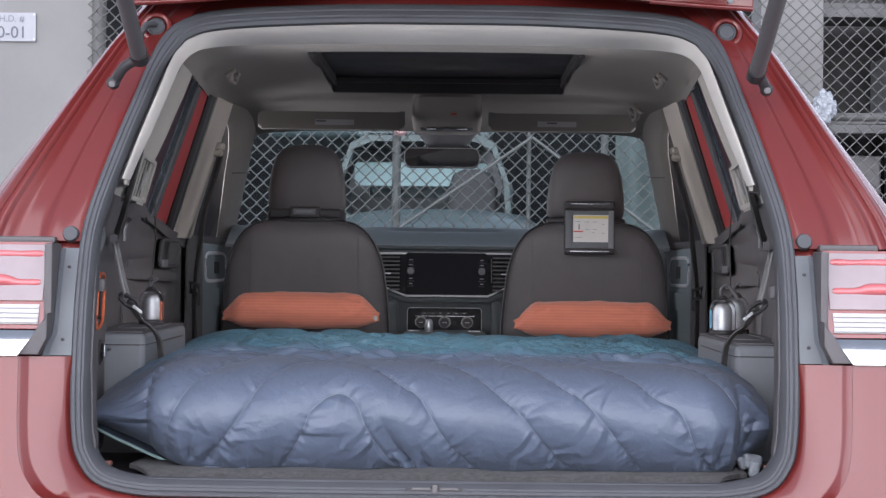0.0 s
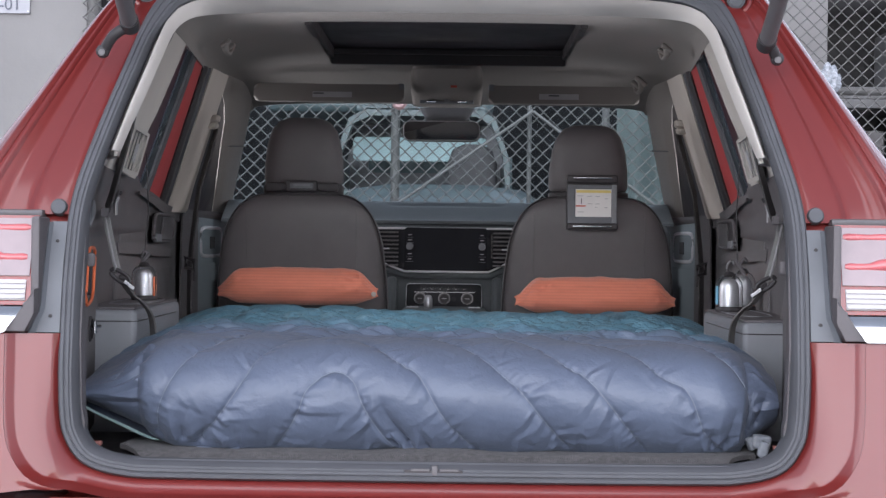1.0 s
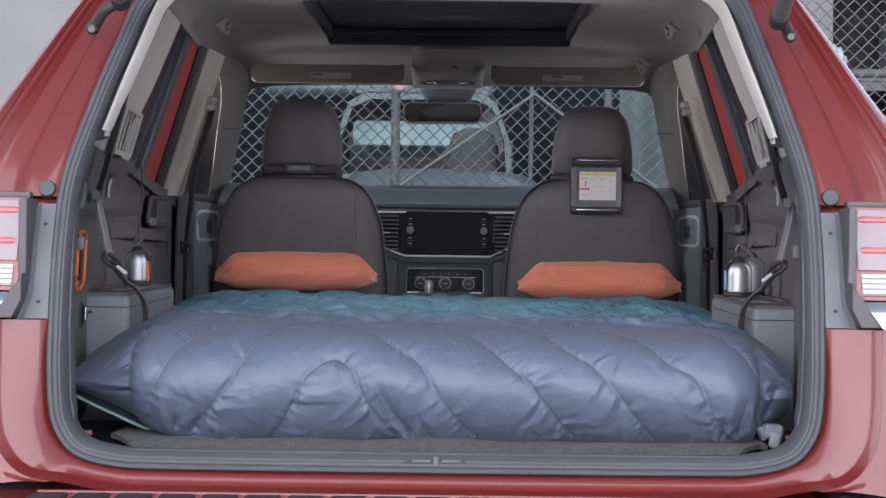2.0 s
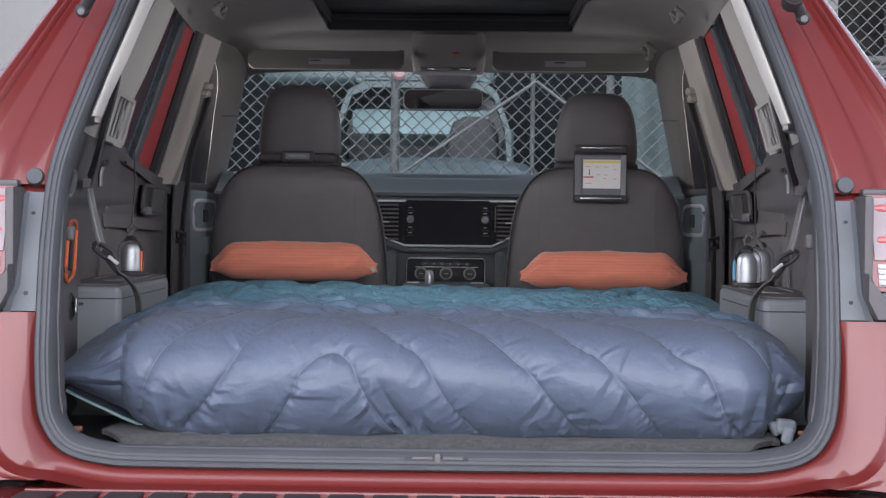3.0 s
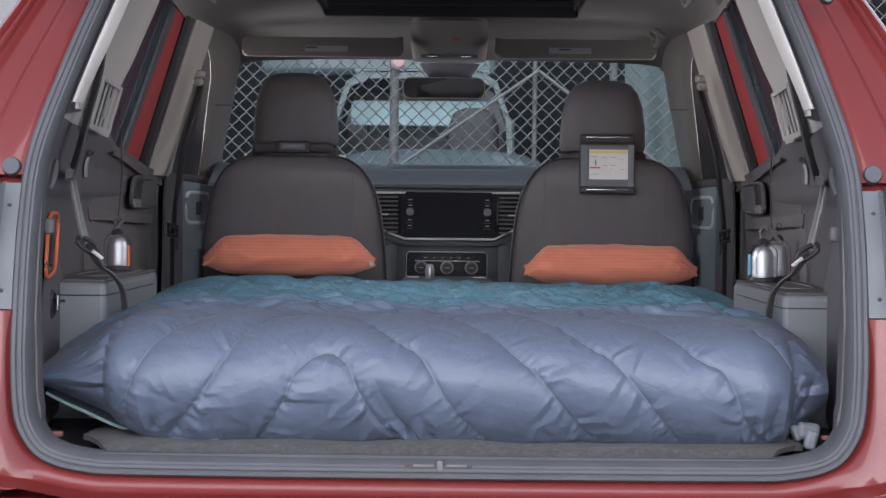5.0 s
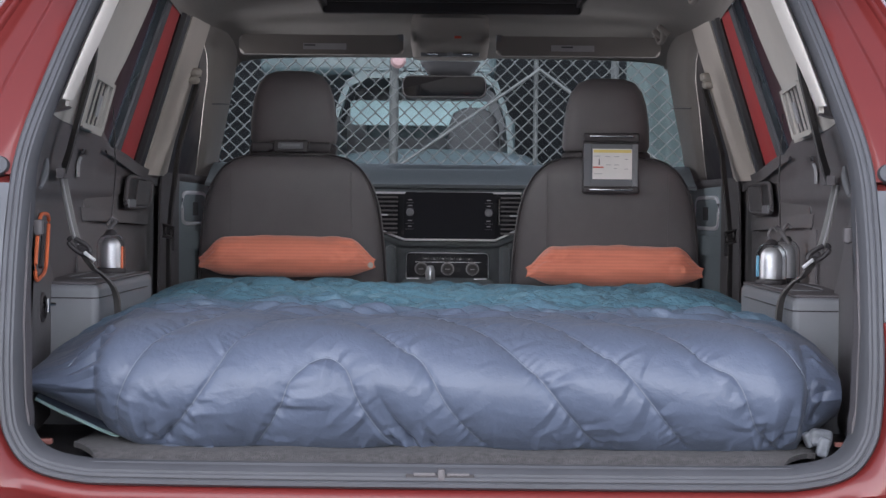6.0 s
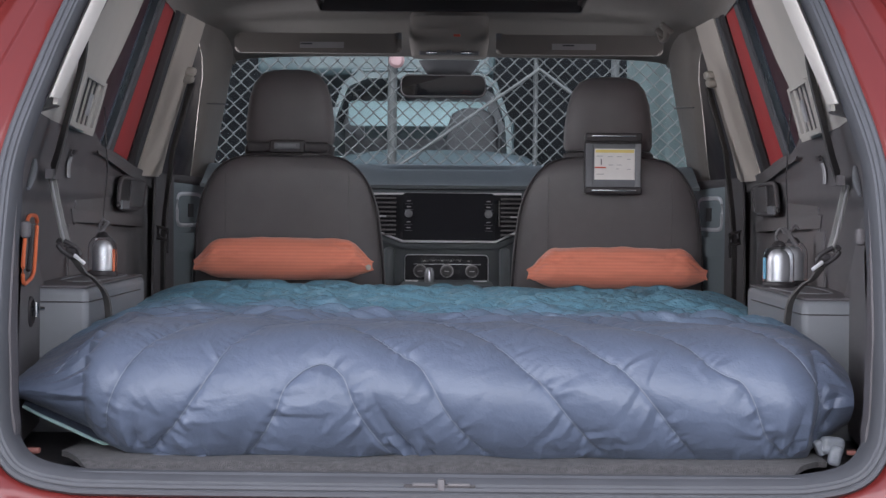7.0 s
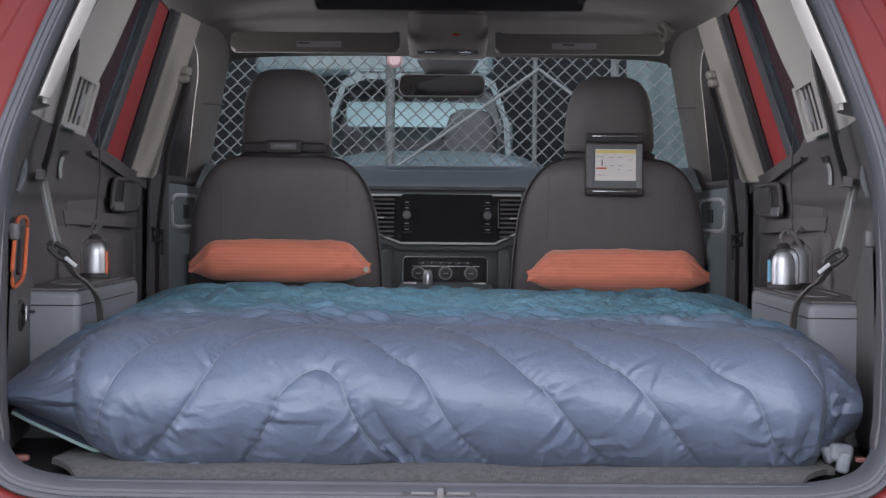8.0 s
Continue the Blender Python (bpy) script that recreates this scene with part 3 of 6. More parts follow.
def flange_rows():
    """The painted flange by the seal, from below the lamp down round the corner to the middle of the sill."""
    rows = [(Vector((gate_half(1.003), 0, 1.003)), Vector((1, 0, 0)))]
    rows += [(OPENING[i], NORMALS[i]) for i in reversed(range(len(OPENING) // 2)) if OPENING[i].z < 1.0]
    out = []
    for p, q in rows:
        w = ease(q.z * q.z)
        line = []
        for (o1, a1), (o2, a2) in zip(FLANGE_SIDE, FLANGE_SILL):
            o, a = mix(o1, o2, w), mix(a1, a2, w)
            z = p.z + q.z * o
            line.append(Vector((p.x + q.x * o, a - 0.032 * (1 - w) * min(1.0, o / 0.02) * max(0.0, (1.003 - z) / 0.22), z)))
        out.append((line, w))
    return out


def rear_flange():
    rows = flange_rows()
    n, k = len(rows) - 1, len(FLANGE_SIDE) - 1
    half = [sheet(lambda u, v: rows[int(round(u * n))][0][int(round(v * k))], n, k) for _ in range(2)]
    both_ = join(half[0], mirrored(half[1]))
    bmesh.ops.remove_doubles(both_, verts=both_.verts, dist=1e-4)
    return both_


def quarter_corner():
    """The bumper corner outside the flange, round to the flank."""
    ends = [line[-1] for line, w in flange_rows() if w < 0.9]
    n = len(ends) - 1

    def fn(u, v):
        p = ends[int(round(u * n))]
        z = mix(p.z, mix(1.003, 0.725, u), ease(v))
        y = mix(p.y, -0.027 - 0.032 * min(1.2, (1.003 - z) / 0.22), ease(v / 0.12)) + 0.127 * max(0.0, (v - 0.78) / 0.22) ** 2
        return (mix(p.x, 0.905, v), y, z)

    return sheet(fn, n, 30)


for side in (1, -1):
    for nm, fn_, lab in (("rear_pillar", rear_pillar, ""), ("side_panel", flank, ""), ("bumper_corner", quarter_corner, "")):
        b = thick(fn_(), -0.003)
        part(nm, b if side > 0 else mirrored(b), M_PAINT, car, lab)


part("rear_flange", rear_flange(), M_PAINT, car, "red painted flange round the sill")
part("bumper", stack([(0.40, 0, -0.02, 0.88, 0.20), (0.46, 0, -0.03, 0.90, 0.22), (0.70, 0, -0.03, 0.90, 0.22), (0.735, 0, -0.03, 0.885, 0.205), (0.744, 0, -0.02, 0.86, 0.18)], 6), M_PAINT, car)
part("bumper_strip", box(0, -0.086, 0.745, 1.20, 0.012, 0.010, 0.003), M_PAINT, car)
for k in range(-9, 10):
    part("pad_rib", box(0.064 * k, -0.15, 0.744, 0.052, 0.10, 0.008, 0.003), M_BLACK, car, "black rib of the bumper loading pad")

# Rubber seal with its two ribs.
part("gate_seal", loop_strip([(0.004, 0.01), (0.003, -0.013), (-0.003, -0.0205), (-0.010, -0.0208), (-0.0125, -0.0180), (-0.016, -0.0198), (-0.022, -0.0192), (-0.0245, -0.0162),
                              (-0.029, -0.016), (-0.036, -0.008), (-0.039, 0.010), (-0.038, 0.022)]), M_RUBBER, car, "ribbed grey rubber seal")


# ---- the car: floor and shell ----
# Coloured black so the uncovered gaps round the carpet look deep in shade.
part("cargo_floor", box(0, 1.35, 0.77, 1.40, 2.5, 0.03, 0.004), M_BLACK, car)


def cargo_carpet():
    def fn(u, v):
        x, y = mix(-0.535, 0.545, u), mix(0.070, 0.62, v)
        cut = 0.10 * ease((abs(x) - 0.44) / 0.10) ** 2
        y = y + cut * (1 - v)
        return (x, y, 0.797 + 0.006 * noise.noise((x * 9, y * 9, 0)) - 0.012 * ease((0.03 - (y - 0.075)) / 0.03))

    return thick(sheet(fn, 90, 40), -0.008)


part("cargo_carpet", cargo_carpet(), M_CARPET, car, "grey needle-felt cargo carpet")


def sill_plate():
    pr = [(0.0, 0.788), (0.012, 0.797), (0.03, 0.793), (0.05, 0.789), (0.10, 0.788)]
    return sheet(lambda u, v: (mix(-0.545, 0.545, u), pr[int(round(v * 4))][0] + 0.05 * ease((abs(2 * u - 1) - 0.9) * 10), pr[int(round(v * 4))][1]), 40, 4)


part("sill_plate", thick(sill_plate(), -0.004), M_RUBBER, car, "grey plastic sill plate")

# Headliner and its pale rear band.
ROOF = [(0.40, 1.59), (0.49, 1.588), (0.60, 1.615), (0.80, 1.66), (1.0, 1.685), (1.3, 1.697), (1.6, 1.694), (2.45, 1.668), (2.62, 1.64), (2.95, 1.59)]


WINDOW_TOP = 1.60


TRIM_FAR = [(1.27, 1.165), (1.338, 1.125), (1.385, 1.085), (1.436, 1.14), (1.548, 1.225), (1.60, 1.25)]


def evenly(points, n):
    """n + 1 points at even steps along a line of points."""
    p = [Vector(q) for q in points]
    s = [0.0]
    for a, b in zip(p, p[1:]):
        s.append(s[-1] + (b - a).length)
    t = np.linspace(0, s[-1], n + 1)
    c = [np.interp(t, s, [q[k] for q in p]) for k in range(3)]
    return [Vector((c[0][i], c[1][i], c[2][i])) for i in range(n + 1)]


# inner edge of the pale moulding, from one side to the middle of the roof
INNER = [(gate_half(z) - w, z) for z, w in ((1.307, 0.040), (1.32, 0.041), (1.35, 0.043), (1.40, 0.046), (1.46, 0.047), (1.50, 0.047))] + [(0.482, 1.530), (0.462, 1.556), (0.424, 1.573), (0.36, 1.580), (0.26, 1.583), (0.12, 1.585), (0.0, 1.585)]


def inner_edge():
    return curve_pts([(x, lean(z) + 0.030 + 0.055 * ease((z - 1.50) / 0.08) * ease((0.5 - x) / 0.12), z) for x, z in INNER], 6)


def section(y, n):
    """The roof lining across the car at y, from the window top to the middle."""
    w, top = wall_x(WINDOW_TOP, y), along(ROOF, y)
    low = min(WINDOW_TOP - 0.004, top - 0.03)
    pts = []
    for k in range(61):
        a = math.pi / 2 * k / 60
        pts.append((w * math.cos(a) ** 0.55, y, low + (top - low) * math.sin(a) ** 0.55))
    return evenly(pts, n)


def rear_lining():
    n = 40
    edge = evenly([p for p in inner_edge() if p.z > 1.495], n)
    far = section(0.98, n)

    def fn(u, v):
        k = int(round(u * n))
        a, b = edge[k] + Vector((0, 0.004, 0.002)), far[k]
        w = mix(v, ease(v), 0.5)
        drop = 0.07 if k == 0 else 0.0  # tucked behind the pillar trim
        return (mix(a.x, b.x, w) + 0.6 * drop, mix(a.y, b.y, v), mix(a.z, b.z, w) - drop)

    return sheet(fn, n, 16)


def lining(y0, y1, inner, ny):
    """The lining between two sections, out from a half width."""
    n = 40

    def fn(u, v):
        p = section(mix(y0, y1, v), 80)
        q = evenly([r for r in p if r.x >= inner - 1e-6] + ([Vector((inner, p[0].y, float(np.interp(inner, [r.x for r in reversed(p)], [r.z for r in reversed(p)]))))] if inner else []), n)
        return q[int(round(u * n))]

    return sheet(fn, n, ny)


SR_X, SR_Y0, SR_Y1 = 0.337, 1.60, 2.44


def half_lining():
    return join(rear_lining(), lining(0.98, SR_Y0, 0.0, 8), lining(SR_Y0, SR_Y1, SR_X, 10), lining(SR_Y1, 2.95, 0.0, 10))


_under = join(half_lining(), mirrored(half_lining()))
bmesh.ops.remove_doubles(_under, verts=_under.verts, dist=0.0008)
_over = _under.copy()
_over.transform(pose(0, 0, 0.012))
part("headliner", join(_under, _over), M_HEADLINER, car, "grey cloth headliner")


def rear_band():
    """The pale moulding that runs over the top of the opening and down both sides."""
    m, n = len(OPENING), 70
    keep = [i for i in range(m) if OPENING[i].z > 1.30 and OPENING[i].x >= -1e-6]
    keep.sort(key=lambda i: math.atan2(OPENING[i].z - 1.2, OPENING[i].x))
    out = [OPENING[i] + NORMALS[i] * -0.033 for i in keep]
    out = evenly([(p.x, lean(p.z) + 0.004, p.z) for p in out], n)
    inn = evenly(inner_edge(), n)

    def fn(u, v):
        k = int(round(u * n))
        a, b = out[k], inn[k]
        return (mix(a.x, b.x, v), mix(a.y, b.y, v ** 1.6), mix(a.z, b.z, v))

    return sheet(fn, n, 8)


_band = join(rear_band(), mirrored(rear_band()))
bmesh.ops.remove_doubles(_band, verts=_band.verts, dist=0.0008)
part("gate_trim", thick(_band, 0.004), M_MOULDING, car, "pale beige moulding round the gate opening")
part("roof_panel", box(0, 1.8, 1.735, 1.12, 2.9, 0.03, 0.012), M_PAINT, car)

# Sunroof.
sr = part("sunroof_frame", join(box(0, SR_Y1 + 0.0, 1.69, 2 * SR_X, 0.03, 0.05, 0.006), box(0, SR_Y0, 1.71, 2 * SR_X, 0.02, 0.03, 0.004),
                                box(-SR_X, 2.02, 1.705, 0.02, 0.85, 0.045, 0.004), box(SR_X, 2.02, 1.705, 0.02, 0.85, 0.045, 0.004),
                                box(0, 2.40, 1.70, 2 * SR_X - 0.02, 0.012, 0.016, 0.003)), M_BLACK, car, "black sunroof surround")
part("sunroof_glass", box(0, 2.02, 1.713, 2 * SR_X, 0.83, 0.006, 0.001), M_PRIVACY, sr, "closed dark sunroof glass")


# ---- the car: side trim, right side built and then mirrored ----
def both(name, make, material, parent=None, label=""):
    out = []
    for s in (1, -1):
        b = make()
        out.append(part(name, b if s > 0 else mirrored(b), material, parent or car, label))
    return out


def both_panes(name, make, material, label):
    for ob in both(name, make, material, label=label):
        ob.visible_shadow = False  # opaque pane, shadow off to let the added window lamps through


def d_trim():
    """Pillar trim along the wall, from behind the moulding to the quarter window, with a lip towards the glass."""
    def fn(u, v):
        z = mix(1.288 + 0.010 * (1 - u), mix(1.515, WINDOW_TOP, ease(u * 1.6)), v)
        far = along(TRIM_FAR, z)
        near, edge = lean(z) + 0.036, along([(q, p) for p, q in INNER[:7]], z)
        y = mix(near, far, min(1.0, u * 1.04))
        lip = 0.016 * ease((u - 0.962) / 0.038)
        return (mix(edge + 0.002, wall_x(z, y), ease((y - near) / 0.22)) + lip, y, z)

    return thick(sheet(fn, 50, 26), 0.006)


both("d_pillar_trim", d_trim, M_BEIGE, label="pale beige upper pillar trim")


def low_wall():
    """The dark lower wall: a ledge at the window, a stepped line below it, down to the floor."""
    def fn(u, v):
        z = mix(0.75, 1.300, v)
        y = mix(max(0.02, lean(z) + 0.01), 3.3, u ** 1.25)
        x = wall_x(min(z, 1.29), y)
        if y < 0.3:
            x = mix(min(x, gate_half(max(z, 0.86)) - 0.029), x, ease((y - 0.02) / 0.17))
        x += 0.012 * (1 - ease((z - 1.165) / 0.012)) * ease((y - 0.3) / 0.1)
        return (x, y, z - (0.028 * ease((y - 1.15) / 0.2) + 0.03 * ease((y - 1.4) / 0.8)) * ease((v - 0.8) * 5))

    return thick(sheet(fn, 80, 60), -0.01)


both("lower_trim", low_wall, M_TRIM, label="dark grey plastic side trim")
both_panes("quarter_window", lambda: thick(side_patch([(1.02, 1.23), (1.50, 1.23), (1.56, 1.61), (1.10, 1.61)], 8, 8, -0.020), -0.004), M_MAROON, label="dark tinted quarter window with a maroon reflection painted in")
both_panes("window_bead", lambda: thick(side_patch([(1.40, 1.235), (1.52, 1.235), (1.57, 1.605), (1.45, 1.605)], 4, 12, -0.012), -0.004), M_BLUEGLASS, label="blue-black glass edge")
both("window_seal", lambda: thick(side_patch([(1.515, 1.235), (1.585, 1.235), (1.635, 1.603), (1.565, 1.603)], 4, 14, -0.006, 0.004), -0.008), M_RUBBER, label="grey rubber window seal")
both("window_strip", lambda: thick(side_patch([(1.58, 1.235), (1.93, 1.235), (1.855, 1.603), (1.63, 1.603)], 8, 14, -0.006, 0.004), -0.004), M_DAYLITRED, label="red body strip at the window")
both("door_seal", lambda: thick(side_patch([(1.91, 1.225), (2.02, 1.225), (1.94, 1.603), (1.84, 1.603)], 5, 14, 0.0, 0.008), -0.008), M_BLACK, label="black rubber door seal")
both("door_seal", lambda: thick(side_patch([(2.005, 1.225), (2.085, 1.225), (2.01, 1.61), (1.93, 1.603)], 6, 14, 0.002, 0.006), -0.008), M_RUBBER, label="grey rubber door seal")
both("c_pillar_trim", lambda: join(thick(side_patch([(2.07, 1.232), (2.30, 1.232), (2.23, 1.612), (2.0, 1.612)], 10, 14, 0.004, 0.004, 0.022), 0.006), thick(side_patch([(2.295, 1.232), (2.45, 1.232), (2.275, 1.612), (2.225, 1.612)], 10, 14, 0.026, 0.002, -0.014), 0.006)), M_PILLARTRIM, label="pale beige pillar trim")
# Black panel added to block outside light that leaks between the seals.
both("leak_blocker", lambda: thick(side_patch([(1.50, 1.20), (2.40, 1.20), (2.36, 1.62), (1.55, 1.62)], 8, 8, -0.034), -0.006), M_BLACK, label="black panel added behind the seals to stop light leaks")
both_panes("front_window", lambda: thick(side_patch([(2.40, 1.20), (3.3, 1.20), (2.95, 1.60), (2.36, 1.60)], 8, 8, -0.020), -0.004), M_PRIVACY, label="dark front door window")


def a_trim():
    """Front pillar: its near edge bows back to the door window, its far edge rakes down along the windscreen."""
    def fn(u, v):
        z = mix(1.19, 1.625, v)
        near = along([(1.19, 3.06), (1.27, 2.95), (1.354, 2.82), (1.435, 2.725), (1.507, 2.65), (1.553, 2.56), (1.585, 2.45), (1.625, 2.38)], z)
        far = along([(1.19, 3.40), (1.30, 3.27), (1.46, 3.10), (1.60, 2.93), (1.625, 2.88)], z)
        y = mix(near, far, u)
        return (wall_x(z, y) - 0.014 * math.sin(math.pi * u) ** 0.7 - 0.004 + 0.012 * ease((0.10 - u) / 0.10), y, z)

    return thick(sheet(fn, 24, 30), 0.004)


both("a_pillar_trim", a_trim, M_PILLAR, label="grey cloth-covered front pillar trim")
both("pillar_joint", lambda: thick(side_patch([(2.72, 1.438), (3.08, 1.456), (3.08, 1.459), (2.72, 1.441)], 8, 1, 0.012, 0.009), 0.004), M_TRIM)

# Wheel-arch boxes.
def storage_box(near, side, top, inset):
    """A lidded box over the wheel arch: body, dark lid with a shallow tray, and the joint under the lid."""
    flip = (lambda b: b) if side > 0 else mirrored
    a, b = (near + 1.16) / 2, 1.16 - near
    sb = part("storage_box", flip(box(0.645, a, (top + 0.766) / 2 - 0.002, 0.13, b, top - 0.770, 0.012, 4)), M_GREYPL, car, "grey plastic wheel-arch storage box")
    part("lid", flip(box(0.645, a, top - 0.0025, 0.122, b - 0.012, 0.005, 0.0022, 3)), M_TRIM, sb, "dark grey lid with a shallow tray")
    part("tray_rim", flip(tube(curve_pts([(0.606, near + 0.20, top), (0.668, near + 0.20, top), (0.672, near + 0.52, top), (0.606, near + 0.52, top)], 4, closed=True), 0.0016, 6, closed=True)), M_GREYPL, sb)
    z = top - 0.027
    line = [(0.5795, 1.10, z), (0.5795, near + 0.012, z), (0.5835, near + 0.0035, z), (0.592, near - 0.0005, z), (0.684 if inset else 0.70, near - 0.0005, z)]
    if inset:
        line.append((0.686, near - 0.0005, top - 0.008))
    part("lid_joint", flip(tube(line, 0.0011, 6)), M_BLACK, sb)


BOX_L, BOX_R = 1.0245, 1.0155  # tops of the two boxes
storage_box(0.57, 1, BOX_R, True)
storage_box(0.59, -1, BOX_L, False)


# ---- front seats ----
def front_seat(cx, headrest_z):
    seat = part("front_seat", stack([(0.45, cx, 2.30, 0.24, 0.07), (0.70, cx, 2.26, 0.243, 0.07), (0.90, cx, 2.20, 0.238, 0.065), (1.05, cx, 2.165, 0.230, 0.06), (1.15, cx, 2.145, 0.218, 0.056),
                                     (1.20, cx, 2.135, 0.203, 0.053), (1.235, cx, 2.13, 0.184, 0.05), (1.26, cx, 2.127, 0.16, 0.045), (1.277, cx, 2.127, 0.125, 0.035), (1.284, cx, 2.127, 0.07, 0.015)], 5.0, 56),
                M_LEATHER, car, "dark leatherette front seat seen from behind")
    for dx in (-0.152, 0.152):
        part("seam", tube([(cx + dx * (1 - 0.06 * (z - 0.8)), 2.1455 - 0.165 * (z - 0.8) - 0.004, z) for z in np.linspace(0.9, 1.24, 18)], 0.0009, 6), M_DARKPL, seat)
    rim = [(0.95, 0.236, 2.19, 0.064), (1.05, 0.230, 2.165, 0.06), (1.15, 0.218, 2.145, 0.056), (1.20, 0.203, 2.135, 0.053), (1.235, 0.184, 2.13, 0.05), (1.26, 0.16, 2.127, 0.045), (1.277, 0.125, 2.127, 0.035), (1.285, 0.05, 2.127, 0.012)]
    near_ = [(w_ - 0.004, y_ - 0.80 * d_, z_) for z_, w_, y_, d_ in rim]
    part("welt", tube(curve_pts([(cx - x_, y_, z_) for x_, y_, z_ in near_] + [(cx + x_, y_, z_) for x_, y_, z_ in reversed(near_)], 5), 0.0030, 6), M_BLACK, seat, "dark piped seam")
    hz = headrest_z
    part("headrest", stack([(hz, cx, 2.17, 0.103, 0.05), (hz + 0.012, cx, 2.17, 0.108, 0.056), (hz + 0.06, cx, 2.165, 0.106, 0.058), (hz + 0.11, cx, 2.16, 0.099, 0.056), (hz + 0.145, cx, 2.158, 0.088, 0.05),
                            (hz + 0.168, cx, 2.158, 0.070, 0.04), (hz + 0.178, cx, 2.158, 0.045, 0.022), (hz + 0.18, cx, 2.158, 0.02, 0.01)], 3.6, 48), M_LEATHER, seat)
    part("headrest_base", stack([(hz - 0.035, cx, 2.155, 0.095, 0.045), (hz - 0.03, cx, 2.155, 0.108, 0.05), (hz - 0.008, cx, 2.155, 0.109, 0.05), (hz - 0.002, cx, 2.155, 0.10, 0.046)], 4, 40), M_BLACK, seat)
    return seat


seat_driver = front_seat(-0.388, 1.312)
seat_passenger = front_seat(0.388, 1.300)



# ---- front of the cabin ----


def windscreen():
    return thick(sheet(lambda u, v: (mix(-0.78, 0.78, u), mix(3.66, 2.95, v) + 0.10 * (1 - (2 * u - 1) ** 2), mix(1.20, 1.62, v)), 16, 10), 0.004)


both("front_pillar", lambda: tube([(0.80, 3.62, 1.20), (0.765, 3.25, 1.42), (0.74, 2.93, 1.60)], 0.035, 10), M_BEIGE, label="pale beige windscreen pillar")
part("windscreen_band", thick(sheet(lambda u, v: (mix(-0.70, 0.70, u), mix(2.99, 2.74, v) + 0.09 * (1 - (2 * u - 1) ** 2) * (1 - v), mix(1.606, 1.67, v)), 16, 4), 0.004), M_BLACK, car, "dark band along the top of the windscreen")
part("windscreen", windscreen(), M_GLASS, car, "clear windscreen")
for o in scene.objects:
    if o.name.startswith(("windscreen", "quarter_window", "window_bead", "front_window")):
        o.visible_shadow = False
part("bonnet", stack([(0.55, 0, 4.15, 0.90, 0.75), (0.95, 0, 4.15, 0.90, 0.75), (1.05, 0, 4.12, 0.84, 0.68), (1.09, 0, 4.10, 0.6, 0.5)], 6), M_PAINT, car)
for wx in (-0.80, 0.80):
    for wy in (0.95, 3.95):
        w = part("wheel", moved(lathe([(0.22, -0.12), (0.34, -0.12), (0.37, -0.09), (0.375, 0), (0.37, 0.09), (0.34, 0.12), (0.22, 0.12)], 28), pose(wx, wy, 0.375, 0, 90, 0)), M_BLACK, car)
        part("rim", moved(lathe([(0.05, -0.11), (0.21, -0.115), (0.225, 0), (0.21, 0.115), (0.05, 0.11)], 28), pose(wx, wy, 0.375, 0, 90, 0)), M_SILVER, w)


def dash_top():
    def fn(u, v):
        x, y = mix(-0.70, 0.70, u), mix(2.815, 3.60, v)
        slot = 0.008 * ease((0.19 - abs(x)) / 0.03) * ease((0.022 - abs(y - 2.98)) / 0.01)
        z = 1.212 + 0.064 * ease((y - 2.81) / 0.24) ** 0.8 - 0.05 * ease((y - 3.0) / 0.5) - slot
        return (x, y + 0.03 * (2 * u - 1) ** 2, z)

    return thick(sheet(fn, 80, 60), -0.01)


dash = part("dashboard", dash_top(), M_DASH, car, "dark soft-touch dashboard")
part("dash_face", box(0, 2.89, 1.0, 1.38, 0.16, 0.43, 0.03, 3), M_DASH, dash)
DY = 2.80
HEX = [(-0.212, 1.197), (0.200, 1.199), (0.206, 1.15), (0.188, 1.095), (0.128, 1.066), (-0.128, 1.066), (-0.192, 1.09), (-0.215, 1.15)]


def raked(bm, z0=1.134):
    """Leans a part of the dashboard back, as its face leans."""
    for v in bm.verts:
        v.co.y += 0.268 * (v.co.z - z0)
    return bm


part("centre_panel", raked(plate(HEX, DY - 0.012, DY + 0.02, 0.004)), M_PIANO, dash)
part("trim_line", raked(tube([(x, DY - 0.016, z) for x, z in HEX], 0.0032, 8, closed=True)), M_GREYLINE, dash, "satin silver trim line")
part("lower_trim", tube([(-0.205, DY - 0.016, 1.080), (-0.13, DY - 0.018, 1.054), (0.13, DY - 0.018, 1.054), (0.20, DY - 0.016, 1.084)], 0.0075, 8, flat=1.3), M_DASH, dash)
part("touch_screen", moved(plate(rounded(0, 0, 0.252, 0.132, 0.006), -0.010, 0.004, 0.002), pose(-0.003, DY - 0.010, 1.134, -15, 0, 0)), M_GLOSS, dash, "switched-off glossy touch screen")
for kx in (-0.113, 0.108):
    part("knob", moved(lathe([(0.011, 0), (0.011, 0.010), (0.009, 0.014), (0.004, 0.0145)], 24), pose(kx, DY - 0.015, 1.143, 90, 0, 0)), M_GREYPL, dash, "silver rotary knob")
    for kz in (1.178, 1.162, 1.120, 1.104):
        part("key_mark", box(kx, DY - 0.0208 + 0.268 * (kz - 1.134), kz, 0.011, 0.0012, 0.0026, 0), M_GREYPRINT, dash)
        part("key_line", box(kx, DY - 0.0208 + 0.268 * (kz - 1.142), kz - 0.008, 0.022, 0.0012, 0.0008, 0), M_GREYPL, dash)
